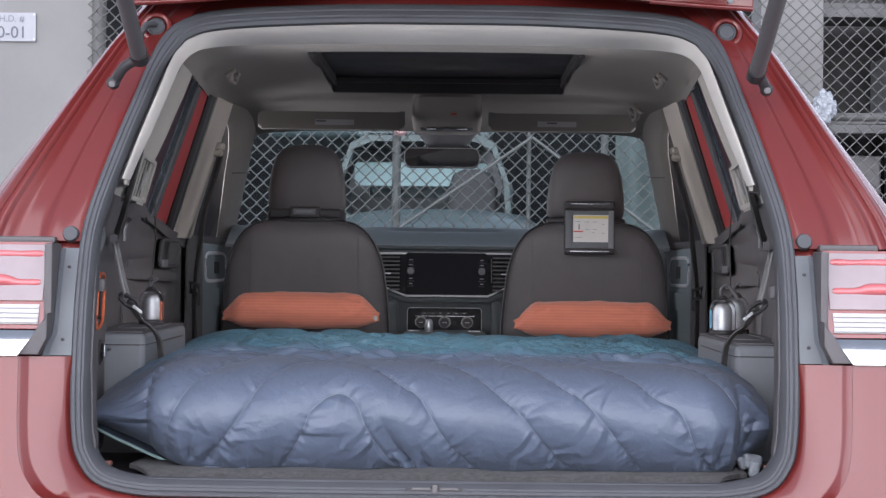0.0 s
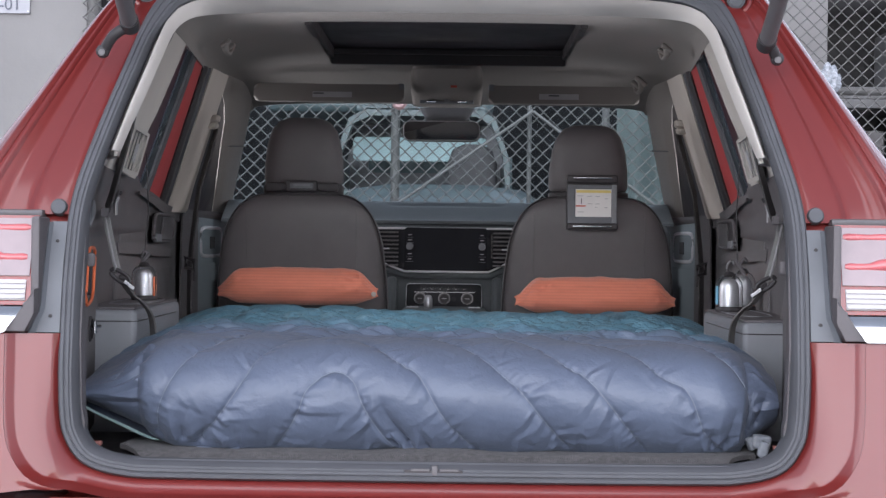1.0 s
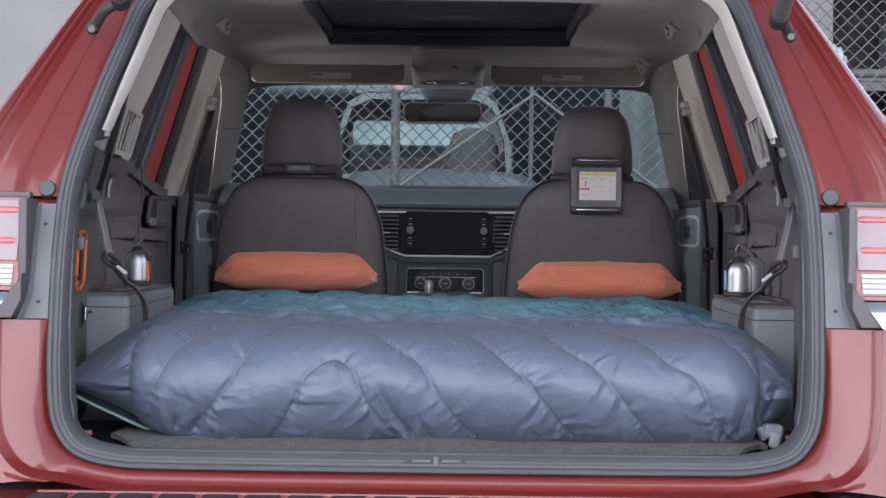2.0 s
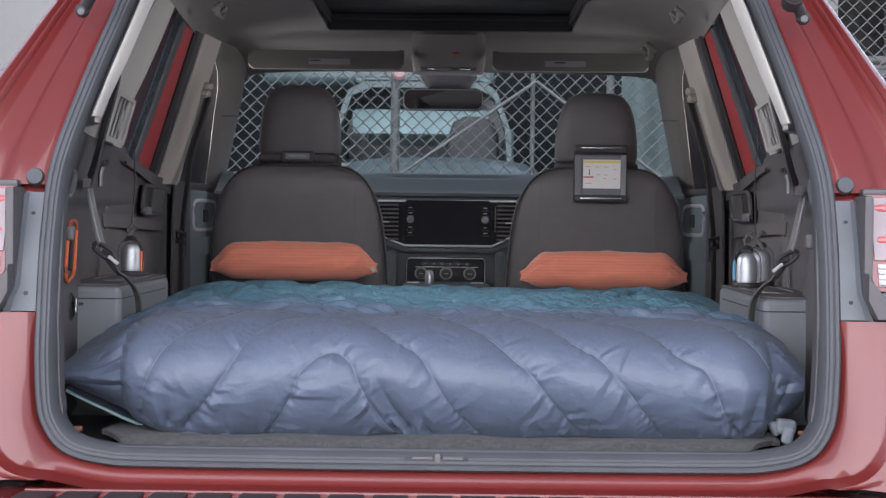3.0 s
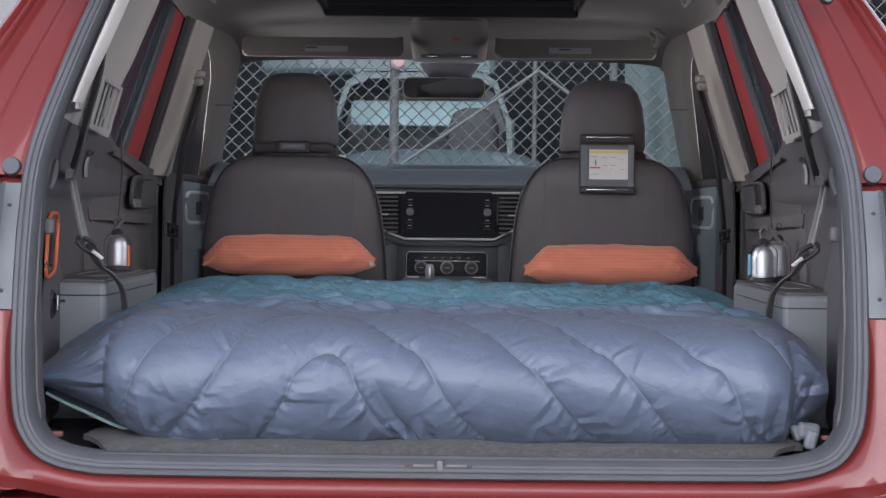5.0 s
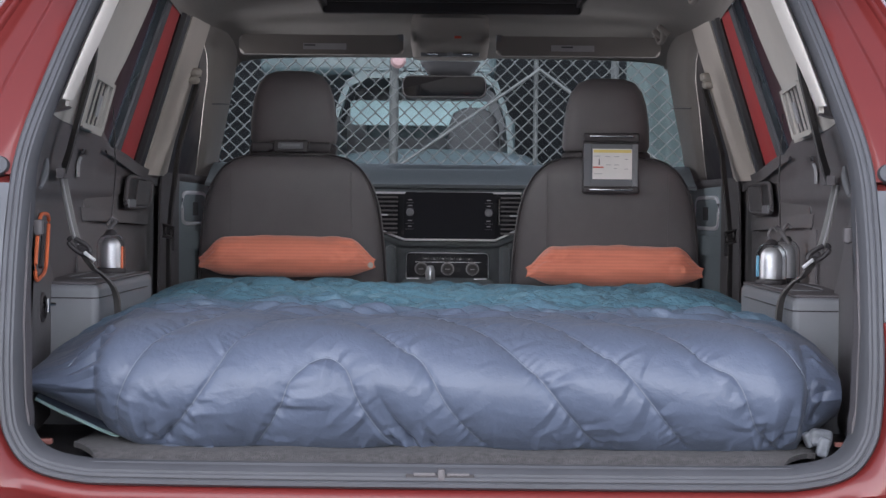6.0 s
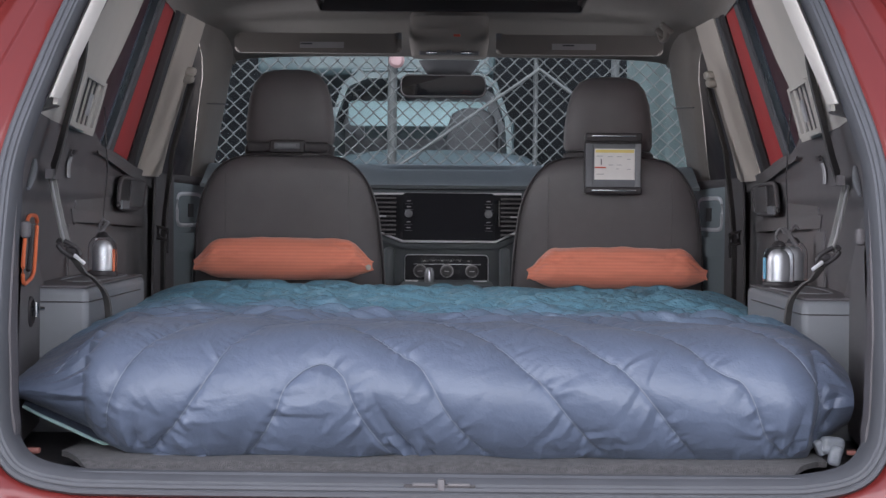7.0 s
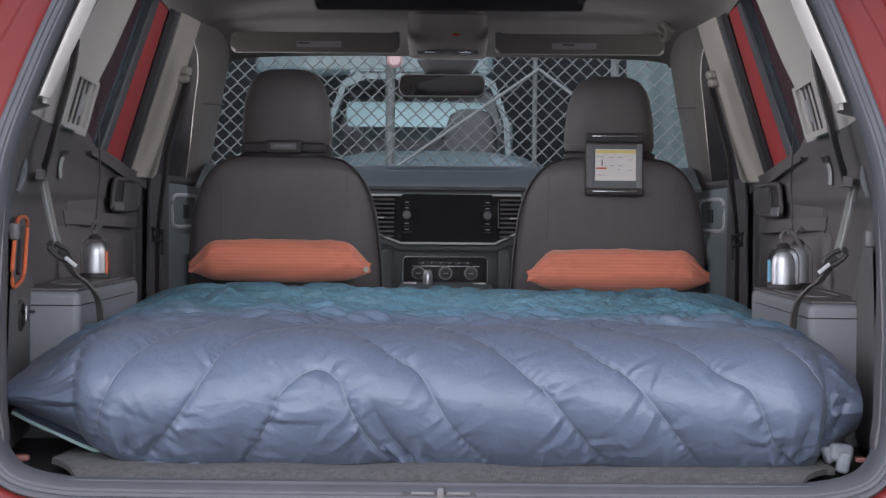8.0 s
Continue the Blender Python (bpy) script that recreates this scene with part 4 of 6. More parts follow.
for side, x0, x1 in ((-1, -0.208, -0.148), (1, 0.142, 0.2)):
    for k in range(9):
        z = 1.185 - 0.0125 * k
        a, b_ = (x0 + 0.012 * max(0, k - 4) / 4, x1) if side < 0 else (x0, x1 - 0.012 * max(0, k - 4) / 4)
        part("vent_slat", raked(box((a + b_) / 2, DY - 0.016, z, b_ - a, 0.016, 0.0050, 0.0015)), M_DARKPL, dash)
    part("vent_tab", box((x0 + x1) / 2 + side * 0.012, DY - 0.026, 1.135, 0.03, 0.006, 0.004, 0.001), M_GREYLINE, dash)
part("vent_edge", raked(box(0.137, DY - 0.022, 1.145, 0.005, 0.008, 0.075, 0.002)), M_CHROME, dash, "bright chrome vent edge")
part("climate_surround", raked(plate(rounded(-0.007, 0.99, 0.233, 0.079, 0.012), DY - 0.010, DY + 0.02, 0.003), 0.99), M_GREYLINE, dash)
part("climate_panel", raked(plate(rounded(-0.007, 0.99, 0.229, 0.075, 0.010), DY - 0.014, DY + 0.01, 0.002), 0.99), M_PIANO, dash, "glossy black climate panel")
for kx in (-0.080, -0.006, 0.064):
    part("dial", moved(lathe([(0.0195, 0), (0.0195, 0.004), (0.016, 0.005), (0.016, 0.014), (0.013, 0.016)], 32), pose(kx, DY - 0.014, 0.984, 90, 0, 0)), M_DARKPL, dash, "round black climate dial with a silver ring")
    part("dial_ring", tube([(kx + 0.0172 * math.cos(q * math.pi / 14), DY - 0.0195, 0.984 + 0.0172 * math.sin(q * math.pi / 14)) for q in range(28)], 0.0011, 6, closed=True, up=(0, 1, 0)), M_GREYPRINT, dash)
    part("dial_face", moved(lathe([(0.0128, 0), (0.012, 0.0012)], 28), pose(kx, DY - 0.0300, 0.984, 90, 0, 0)), M_BLACK, dash)
    part("dial_mark", box(kx, DY - 0.0316, 0.984, 0.014, 0.0012, 0.002, 0), M_GREYPRINT, dash)
for k in range(6):
    part("button", box(-0.068 + 0.0245 * k, DY - 0.0105, 1.012, 0.020, 0.004, 0.009, 0.001), M_PIANO, dash)
    part("button_mark", box(-0.068 + 0.0245 * k, DY - 0.0128, 1.012, 0.006, 0.001, 0.0015, 0), M_GREYPRINT, dash)
part("button_line", box(-0.005, DY - 0.0110, 1.003, 0.185, 0.002, 0.0015, 0), M_GREYLINE, dash)
part("console", box(-0.005, 2.70, 0.88, 0.26, 0.34, 0.16, 0.02), M_DASH, dash)
for qx in (-0.10, 0.085):
    part("console_strip", box(qx, 2.66, 0.960, 0.035, 0.02, 0.006, 0.002), M_GREYLINE, dash)
part("gear_lever", join(moved(lathe([(0.011, 0), (0.013, 0.012), (0.013, 0.03), (0.009, 0.042), (0.003, 0.044)], 18), pose(-0.052, 2.60, 0.955)), tube([(-0.052, 2.60, 0.86), (-0.052, 2.60, 0.96)], 0.007, 10)), M_SILVER, dash, "silver-topped gear lever")
for sx_ in (-1, 1):
    part("console_side", box(sx_ * 0.160 - 0.006, 2.80, 0.94, 0.03, 0.1, 0.22, 0.012), M_DASH, dash)

# Overhead console, visors and mirror.
oc = part("overhead_console", stack([(1.560, -0.004, 2.62, 0.085, 0.05), (1.563, -0.004, 2.62, 0.100, 0.06), (1.60, -0.004, 2.60, 0.106, 0.09), (1.655, -0.004, 2.56, 0.104, 0.13), (1.67, -0.004, 2.56, 0.10, 0.13)], 5), M_HEADLINER, car, "grey overhead console with lamps")
part("lamp_bar", box(-0.004, 2.555, 1.570, 0.16, 0.012, 0.014, 0.004), M_GREYPL, oc)
for lx in (-0.05, 0.042):
    part("reading_lamp", box(lx, 2.546, 1.5695, 0.03, 0.006, 0.007, 0.002), M_CHROME, oc)
part("light_switch", box(-0.004, 2.546, 1.573, 0.014, 0.006, 0.014, 0.002), M_GREYPL, oc)
part("warning_light", box(0.017, 2.462, 1.607, 0.018, 0.006, 0.006, 0.001), M_REDPRINT, oc, "small red warning light")
part("sensor_pod", stack([(1.505, -0.004, 2.80, 0.03, 0.02), (1.52, -0.004, 2.80, 0.055, 0.035), (1.565, -0.004, 2.79, 0.085, 0.05)], 4), M_GREYPL, oc)
rm = part("rear_mirror", plate(rounded(-0.02, 1.494, 0.235, 0.062, 0.022), 2.735, 2.775, 0.008, 3), M_BLACK, car, "black rear-view mirror")
part("mirror_glass", moved(plate(rounded(0, 0, 0.224, 0.054, 0.018), -0.002, 0.002, 0), pose(-0.02, 2.7325, 1.494, -11, 0, -3)), M_CHROME, rm, "silvered mirror glass")
part("mirror_rim", tube([(x, 2.733, z) for x, z in rounded(-0.02, 1.494, 0.230, 0.058, 0.020)], 0.0014, 6, closed=True, up=(0, 1, 0)), M_GREYPRINT, rm)
part("mirror_stem", tube([(-0.004, 2.775, 1.50), (-0.004, 2.80, 1.55)], 0.012, 10), M_BLACK, rm)
for s, cx in ((-1, -0.347), (1, 0.338)):
    v = part("sun_visor", plate(rounded(cx, 1.588, 0.438, 0.052, 0.014), 2.50, 2.525, 0.008, 3), M_HEADLINER, car, "grey fabric sun visor folded up")
    part("visor_label", box(cx + (0.01 if s < 0 else -0.015), 2.4985, 1.583, 0.115, 0.002, 0.016, 0), M_GREYPRINT, v, "white printed warning label")
    part("label_print", box(cx - 0.03, 2.4968, 1.586, 0.03, 0.001, 0.004, 0), M_INK, v)
    part("visor_clip", box(cx - s * 0.21, 2.51, 1.605, 0.02, 0.02, 0.025, 0.005), M_GREYPL, v)


M_HANDLE = mat("grey_beige_plastic", (0.21, 0.19, 0.175), 0.55, 0, 0.08, 9, 0.2, 600)


def grab_handle(x, y, z, size):
    """A folded grab handle: a bar between two pads on the roof lining."""
    m = pose(x, y, z, 0, 38, 0) @ Matrix.Diagonal((size, size, size, 1))
    pads = [moved(box(0, dy, 0.002, 0.034, 0.022, 0.012, 0.005, 3), m) for dy in (-0.055, 0.055)]
    bar = tube([m @ Vector(q) for q in curve_pts([(-0.004, -0.062, 0.0), (0.010, -0.048, -0.010), (0.013, -0.02, -0.014), (0.013, 0.02, -0.014), (0.010, 0.048, -0.010), (-0.004, 0.062, 0.0)], 5)], 0.0075, 10, flat=0.7)
    return join(bar, *pads)


for gy, gz, gx in ((1.62, 1.632, 0.535), (2.30, 1.606, 0.535)):
    for sg in ((1, -1) if gy < 2 else (1,)):
        g = grab_handle(gx, gy, gz, 0.9 if gy < 2 else 1.15)
        part("grab_handle", g if sg > 0 else mirrored(g), M_HANDLE, car, "grey-beige grab handle on the headliner")

# Headrest fittings.
clamp = thing("headrest_clamp", "black clamp with a grey centre block on the headrest", "clamp", (-0.388, 2.09, 1.30))
part("bar", join(box(-0.388, 2.09, 1.302, 0.198, 0.025, 0.022, 0.006), box(-0.388, 2.085, 1.303, 0.085, 0.035, 0.030, 0.005), *[box(-0.388 + s_ * 0.075, 2.09, 1.295, 0.045, 0.022, 0.012, 0.004) for s_ in (-1, 1)]), M_BLACK, clamp)
part("block", box(-0.388, 2.066, 1.304, 0.062, 0.006, 0.016, 0.002), M_GREYPLATE, clamp)
part("label_plate", box(-0.388, 2.0625, 1.305, 0.044, 0.002, 0.006, 0), M_GREYPL, clamp)

tab = thing("tablet_holder", "black headrest tablet holder showing a printed card", "tablet holder", (0.393, 2.06, 1.2))
part("back_frame", plate(rounded(0.393, 1.268, 0.135, 0.146, 0.006), 2.058, 2.085, 0.003), M_BLACK, tab)
part("side_rail", box(0.336, 2.056, 1.262, 0.018, 0.008, 0.106, 0.002), M_GREYPLATE, tab)
part("side_rail", box(0.452, 2.056, 1.262, 0.014, 0.008, 0.106, 0.002), M_GREYPL, tab)
part("top_clip", box(0.393, 2.052, 1.330, 0.136, 0.022, 0.022, 0.005), M_BLACK, tab)
part("bottom_clip", box(0.393, 2.052, 1.203, 0.136, 0.022, 0.018, 0.005), M_BLACK, tab)
for cz_ in (1.333, 1.2035):
    part("silver_strip", box(0.393, 2.040, cz_, 0.106, 0.004, 0.0035, 0.001), M_CHROME, tab, "bright strip on the clip")
part("card_tray", box(0.393, 2.057, 1.262, 0.104, 0.004, 0.104, 0.001), M_GREYPLATE, tab)
part("card", box(0.396, 2.0535, 1.266, 0.096, 0.002, 0.074, 0), M_PAPER, tab, "white printed card")
part("card_band", box(0.396, 2.0520, 1.297, 0.092, 0.001, 0.007, 0), M_YELLOW, tab)
part("card_mark", box(0.362, 2.0520, 1.258, 0.026, 0.001, 0.0035, 0), M_REDPRINT, tab)
part("card_mark", box(0.364, 2.0520, 1.271, 0.0025, 0.001, 0.014, 0), M_INK, tab)
for (mx_, mz_, mw_) in ((0.387, 1.264, 0.012), (0.407, 1.264, 0.012), (0.385, 1.284, 0.012), (0.407, 1.284, 0.012), (0.43, 1.278, 0.008), (0.403, 1.255, 0.007), (0.43, 1.254, 0.008), (0.36, 1.285, 0.015), (0.362, 1.242, 0.018)):
    part("card_mark", box(mx_, 2.0520, mz_, mw_, 0.001, 0.0016, 0), M_GREYPRINT, tab)
part("holder_post", tube([(0.393, 2.07, 1.30), (0.393, 2.13, 1.295)], 0.012, 10), M_BLACK, tab)


# ---- bed ----
QUILT = [(0.352, 0.800), (0.205, 0.800), (0.155, 0.820), (0.122, 0.865), (0.120, 0.91), (0.155, 0.950), (0.215, 0.972), (0.30, 0.980), (0.5, 0.985), (0.9, 0.986), (1.4, 0.988), (1.85, 0.988), (1.98, 0.96)]
# seams across the shell: (x, way up over the foot end and on towards the head)
SEAMS = [
    [(-0.47, 0.20), (-0.464, 0.26), (-0.435, 0.335), (-0.39, 0.43), (-0.31, 0.60), (-0.2, 0.85)],
    [(-0.40, 0.195), (-0.357, 0.26), (-0.321, 0.32), (-0.284, 0.405), (-0.20, 0.56), (-0.1, 0.72)],
    [(-0.265, 0.19), (-0.231, 0.258), (-0.213, 0.302), (-0.17, 0.336), (-0.137, 0.316), (-0.117, 0.269), (-0.068, 0.185)],
    [(-0.12, 0.45), (-0.069, 0.366), (-0.03, 0.332), (0.009, 0.265), (0.06, 0.195)],
    [(-0.02, 0.56), (0.094, 0.363), (0.143, 0.304), (0.177, 0.258), (0.22, 0.195)],
    [(0.08, 0.62), (0.204, 0.385), (0.255, 0.33), (0.315, 0.251), (0.355, 0.19)],
    [(0.22, 0.66), (0.358, 0.366), (0.422, 0.306), (0.453, 0.233), (0.485, 0.185)],
    [(0.40, 0.62), (0.512, 0.357), (0.535, 0.283), (0.529, 0.22)],
    [(-0.55, 0.34), (-0.52, 0.42), (-0.47, 0.55), (-0.40, 0.80)],
]


def quilt_shell(nu=600, nv=700):
    prof = curve_pts([(0, y, z) for y, z in QUILT], 24)
    py, pz = np.array([p.y for p in prof]), np.array([p.z for p in prof])
    ps = np.r_[0, np.cumsum(np.hypot(np.diff(py), np.diff(pz)))]
    # finer steps over the foot end
    q = np.linspace(0, 1, nv + 1)
    s = ps[-1] * (0.84 * q + 0.16 * q ** 3)
    y0, z0 = np.interp(s, ps, py), np.interp(s, ps, pz)
    ty, tz = np.gradient(y0, s), np.gradient(z0, s)
    uu = np.linspace(-1, 1, nu + 1)
    X = np.empty((nu + 1, nv + 1))
    Y, Z = X.copy(), X.copy()
    width = np.interp(y0, [0.1, 0.4, 0.62, 1.15, 1.5, 1.9], [0.585, 0.600, 0.580, 0.585, 0.64, 0.665])
    X = uu[:, None] * width[None, :] - (0.036 * np.clip((-uu - 0.72) / 0.28, 0, 1)[:, None] ** 1.7 * np.clip((0.6 - y0) / 0.3, 0, 1)[None, :])
    S = np.repeat(s[None, :], nu + 1, 0)
    # distance to the nearest seam, in the plane of the shell, and the way along it
    d, run = np.full(X.shape, 9.0), np.zeros(X.shape)
    for which, line in enumerate(SEAMS):
        pts = [(p.x, p.y) for p in curve_pts([(x, t, 0) for x, t in line], 5)]
        gone = 10.0 * which
        for (ax, at), (bx, bt) in zip(pts, pts[1:]):
            vx, vt = bx - ax, bt - at
            ln = math.hypot(vx, vt)
            k = np.clip(((X - ax) * vx + (S - at) * vt) / (ln * ln), 0, 1)
            near = np.hypot(X - ax - k * vx, S - at - k * vt)
            run = np.where(near < d, gone + k * ln, run)
            d = np.minimum(d, near)
            gone += ln
    foot = np.clip((0.72 - S) / 0.28, 0, 1)
    puff = foot * (0.0105 * (1 - np.exp(-d / 0.030)) - 0.0018 * np.exp(-((d / 0.004) ** 2)))
    # the stitching draws the cloth into small puckers
    puff += foot * 0.0011 * np.sin(run / 0.0024 + 2.0 * np.sin(run * 61.0)) * (0.55 + 0.45 * np.sin(run * 37.0)) * np.exp(-d / 0.010)
    # crisp creases of the thin cloth: they run out from the stitching and up from the hem
    rnd = random.Random(11)
    lines = []
    for line in SEAMS:
        pts = curve_pts([(x, t, 0) for x, t in line], 10)
        gone = 0.0
        for a, b in zip(pts, pts[1:]):
            gone += (b - a).length
            if gone > 0.017 and a.y < 0.50:
                gone = rnd.uniform(-0.02, 0.004)
                across = math.atan2(b.y - a.y, b.x - a.x) + rnd.choice((-1, 1)) * radians(rnd.uniform(45, 95))
                low = ease((0.46 - a.y) / 0.2)
                lines.append((a.x, a.y, across, rnd.uniform(0.025, 0.045 + 0.04 * low), rnd.uniform(0.0010, 0.0020 + 0.0016 * low), rnd.uniform(0.0055, 0.009)))
    for k in range(22):
        lines.append((mix(-0.47, 0.52, (k + rnd.random()) / 22), 0.182, radians(rnd.uniform(62, 118)), rnd.uniform(0.03, 0.09), rnd.uniform(0.0012, 0.0032), rnd.uniform(0.005, 0.009)))
    for k in range(45):
        t = 0.20 + 0.36 * rnd.random() ** 1.5
        lines.append((rnd.uniform(-0.5, 0.52), t, radians(rnd.uniform(20, 160)), rnd.uniform(0.03, 0.09), rnd.uniform(0.0010, 0.0024), rnd.uniform(0.0045, 0.008)))
    # deep folds where the corners are pinched in
    for x, t, way, long_, deep in ((-0.425, 0.195, 96, 0.08, 0.007), (-0.395, 0.19, 84, 0.06, 0.006), (0.525, 0.20, 86, 0.16, 0.012), (0.545, 0.22, 82, 0.14, 0.010), (0.49, 0.19, 86, 0.10, 0.008), (0.47, 0.19, 98, 0.07, 0.006), (-0.030, 0.185, 127, 0.15, 0.011), (-0.055, 0.185, 122, 0.10, 0.009), (-0.005, 0.185, 118, 0.08, 0.006), (-0.24, 0.255, 8, 0.10, 0.004)):
        lines.append((x, t, radians(way), long_, -deep, 0.009))
    # the gathered corners: pleats that run out to the tips
    for x, t, way, long_, high in ((-0.485, 0.42, 208, 0.13, 0.007), (-0.490, 0.385, 206, 0.12, 0.008), (-0.492, 0.345, 198, 0.12, 0.007), (-0.494, 0.31, 190, 0.11, 0.006), (-0.492, 0.27, 176, 0.10, 0.005), (-0.50, 0.455, 214, 0.12, 0.006), (0.535, 0.40, -50, 0.09, 0.006), (0.538, 0.36, -40, 0.08, 0.006), (0.54, 0.31, -18, 0.07, 0.005), (0.54, 0.27, 6, 0.06, 0.005)):
        lines.append((x, t, radians(way), long_, 1.7 * high, 0.011))
    # the loose teal back: a few long soft folds over the billows
    soft = []
    for k in range(190):
        tilt_ = rnd.choice((1, -1)) * rnd.uniform(3, 40)
        soft.append((rnd.uniform(-0.58, 0.50), mix(0.52, 1.75, rnd.random()), radians(tilt_), rnd.uniform(0.07, 0.20), rnd.uniform(0.0045, 0.0095), rnd.uniform(0.009, 0.017)))
    crease, back = np.zeros_like(X), 1 - foot
    for x, t, way, long_, high, wide in lines:
        c, sn = math.cos(way), math.sin(way)
        on = (X - x) * c + (S - t) * sn
        off = (S - t) * c - (X - x) * sn + 0.12 * on * on / long_
        k = np.clip(on / long_, 0, 1)
        fade = np.clip(on / (0.12 * long_), 0, 1) * (1 - k) ** 0.8 * (on > 0)
        w = wide * (0.6 + 0.9 * k)
        crease += foot * 1.6 * high * fade * (np.exp(-np.abs(off) / w) - 0.7 * np.exp(-np.abs(off - 1.9 * w) / w))
    for x, t, way, long_, high, wide in soft:
        c, sn = math.cos(way), math.sin(way)
        on = (X - x) * c + (S - t) * sn
        off = (S - t) * c - (X - x) * sn + 0.3 * on * on / long_
        k = np.clip(on / long_, 0, 1)
        crease += back * high * np.sin(np.pi * k) ** 0.7 * (on > 0) * (np.exp(-((off / wide) ** 2)) - 0.7 * np.exp(-(((off - 1.6 * wide) / wide) ** 2)))
    for i in range(nu + 1):
        for j in range(nv + 1):
            x, t = X[i, j], S[i, j]
            h = min(1.0, max(0.0, (t - 0.42) / 0.24))
            a = noise.noise((x * 5 + 2 * t, t * 4, 0)) * 0.006
            if h > 0:
                wx, wt = x + 0.05 * noise.noise((x * 5, t * 7, 1)), t + 0.06 * noise.noise((x * 6, t * 5, 7))
                n1 = abs(noise.noise((wx * 6 + wt * 1.5, wt * 8, 5))) ** 0.65
                n2 = abs(noise.noise((wx * 9 - wt * 5, wt * 20, 9))) ** 0.55
                n3 = abs(noise.noise((wx * 17 + wt * 9, wt * 42, 14))) ** 0.6
                h2 = min(1.0, max(0.0, (t - 0.50) / 0.18))
                a += h * (0.017 * n1 - 0.008) + h2 * (0.024 * n2 + 0.013 * n3 - 0.016)
                a += h * 0.010 * min(1.0, max(0.0, -x / 0.4))
            crease[i, j] += a - 0.014 * min(1.0, max(0.0, (t - 0.5) / 1.2))
    edge = np.clip((np.abs(uu) - 0.70) / 0.30, 0, 1)[:, None]
    front = np.clip((0.6 - y0) / 0.3, 0, 1)[None, :]
    lift = edge ** 2.6
    disp = (puff + crease) * (1 - 0.4 * lift)
    Yb = y0[None, :] - disp * tz[None, :]
    Zb = z0[None, :] + disp * ty[None, :]
    right = (uu[:, None] > 0)
    # the body rounds off at each end, and a flatter corner trails back from it
    rl, rr = np.clip((-X - 0.415) / 0.088, 0, 1), np.clip((X - 0.465) / 0.066, 0, 1)
    tl, tr = np.clip((-X - 0.492) / 0.115, 0, 1), np.clip((X - 0.522) / 0.075, 0, 1)
    round_l, round_r = 1 - np.sqrt(1 - 0.97 * rl * rl), 1 - np.sqrt(1 - 0.97 * rr * rr)
    bottom = 0.801 + (0.004 * round_l + 0.026 * np.clip((-X - 0.385) / 0.11, 0, 1) ** 2.2 + 0.042 * tl ** 0.9 + 0.006 * round_r + 0.046 * tr) * front + 0.02 * (1 - front) * lift
    top = 0.985 - (np.where(right, 0.055, 0.085) * front + 0.03 * (1 - front)) * lift
    top -= 0.018 * tl * (1 - tl) * 4 * front
    Z = bottom + np.clip((Zb - 0.80) / 0.185, -0.02, None) * (top - bottom)
    Y = Yb + (0.050 * round_l + 0.036 * tl + 0.055 * round_r + 0.035 * tr) * front
    Z = np.maximum(Z, 0.7985)
    bm = bmesh.new()
    vs = [[bm.verts.new((X[i, j], Y[i, j], Z[i, j])) for j in range(nv + 1)] for i in range(nu + 1)]
    for i in range(nu):
        for j in range(nv):
            bm.faces.new((vs[i][j], vs[i + 1][j], vs[i + 1][j + 1], vs[i][j + 1]))
    return bm, X, Y, Z, S


quilt = thing("quilt", "puffy slate blue and teal quilt spread over the folded seats", "quilt", (0, 1.0, 0.8))
_qb, QX, QY, QZ, QS = quilt_shell()
part("shell", _qb, M_QUILT, quilt)


def on_quilt(x, t):
    """The place on the shell at x and t, between its vertices."""
    jf = float(np.interp(t, QS[0], np.arange(QS.shape[1])))
    j = min(int(jf), QS.shape[1] - 2)
    col = mix(QX[:, j], QX[:, j + 1], jf - j)
    k = float(np.interp(x, col, np.arange(len(col))))
    i = min(int(k), len(col) - 2)
    a, b = k - i, jf - j
    return Vector([mix(mix(G[i, j], G[i + 1, j], a), mix(G[i, j + 1], G[i + 1, j + 1], a), b) for G in (QX, QY, QZ)])


M_THREAD = mat("seam_thread", (0.155, 0.175, 0.215), 0.7, 0, 0.1, 30)
for line in SEAMS:
    pts = [on_quilt(p.x, p.y) + Vector((0, -0.0006, 0.0005)) for p in curve_pts([(x, t, 0) for x, t in line], 14) if p.y < 0.6]
    part("seam", tube(pts, 0.0008, 5), M_THREAD, quilt)
HEM = [(-0.609, 0.250, 0.862), (-0.578, 0.252, 0.846), (-0.547, 0.254, 0.832), (-0.514, 0.259, 0.816), (-0.483, 0.263, 0.803)]
part("edge_piping", tube(curve_pts(HEM, 6), 0.0028, 6), M_MINT, quilt, "mint green edge piping")
_hem = curve_pts(HEM, 6)
part("hem_flap", thick(sheet(lambda u, v: _hem[min(24, int(round(u * 24)))] + Vector((0.006 * v, 0.06 * v, 0.002 + 0.020 * v + 0.004 * math.sin(9 * u) * v)), 24, 6), 0.003), M_QUILT, quilt)
part("hem_flap", thick(sheet(lambda u, v: (mix(-0.41, -0.33, u), 0.150 + 0.02 * v, 0.800 + 0.003 * math.sin(8 * u) + 0.004 * v), 16, 4), 0.003), M_QUILT, quilt)


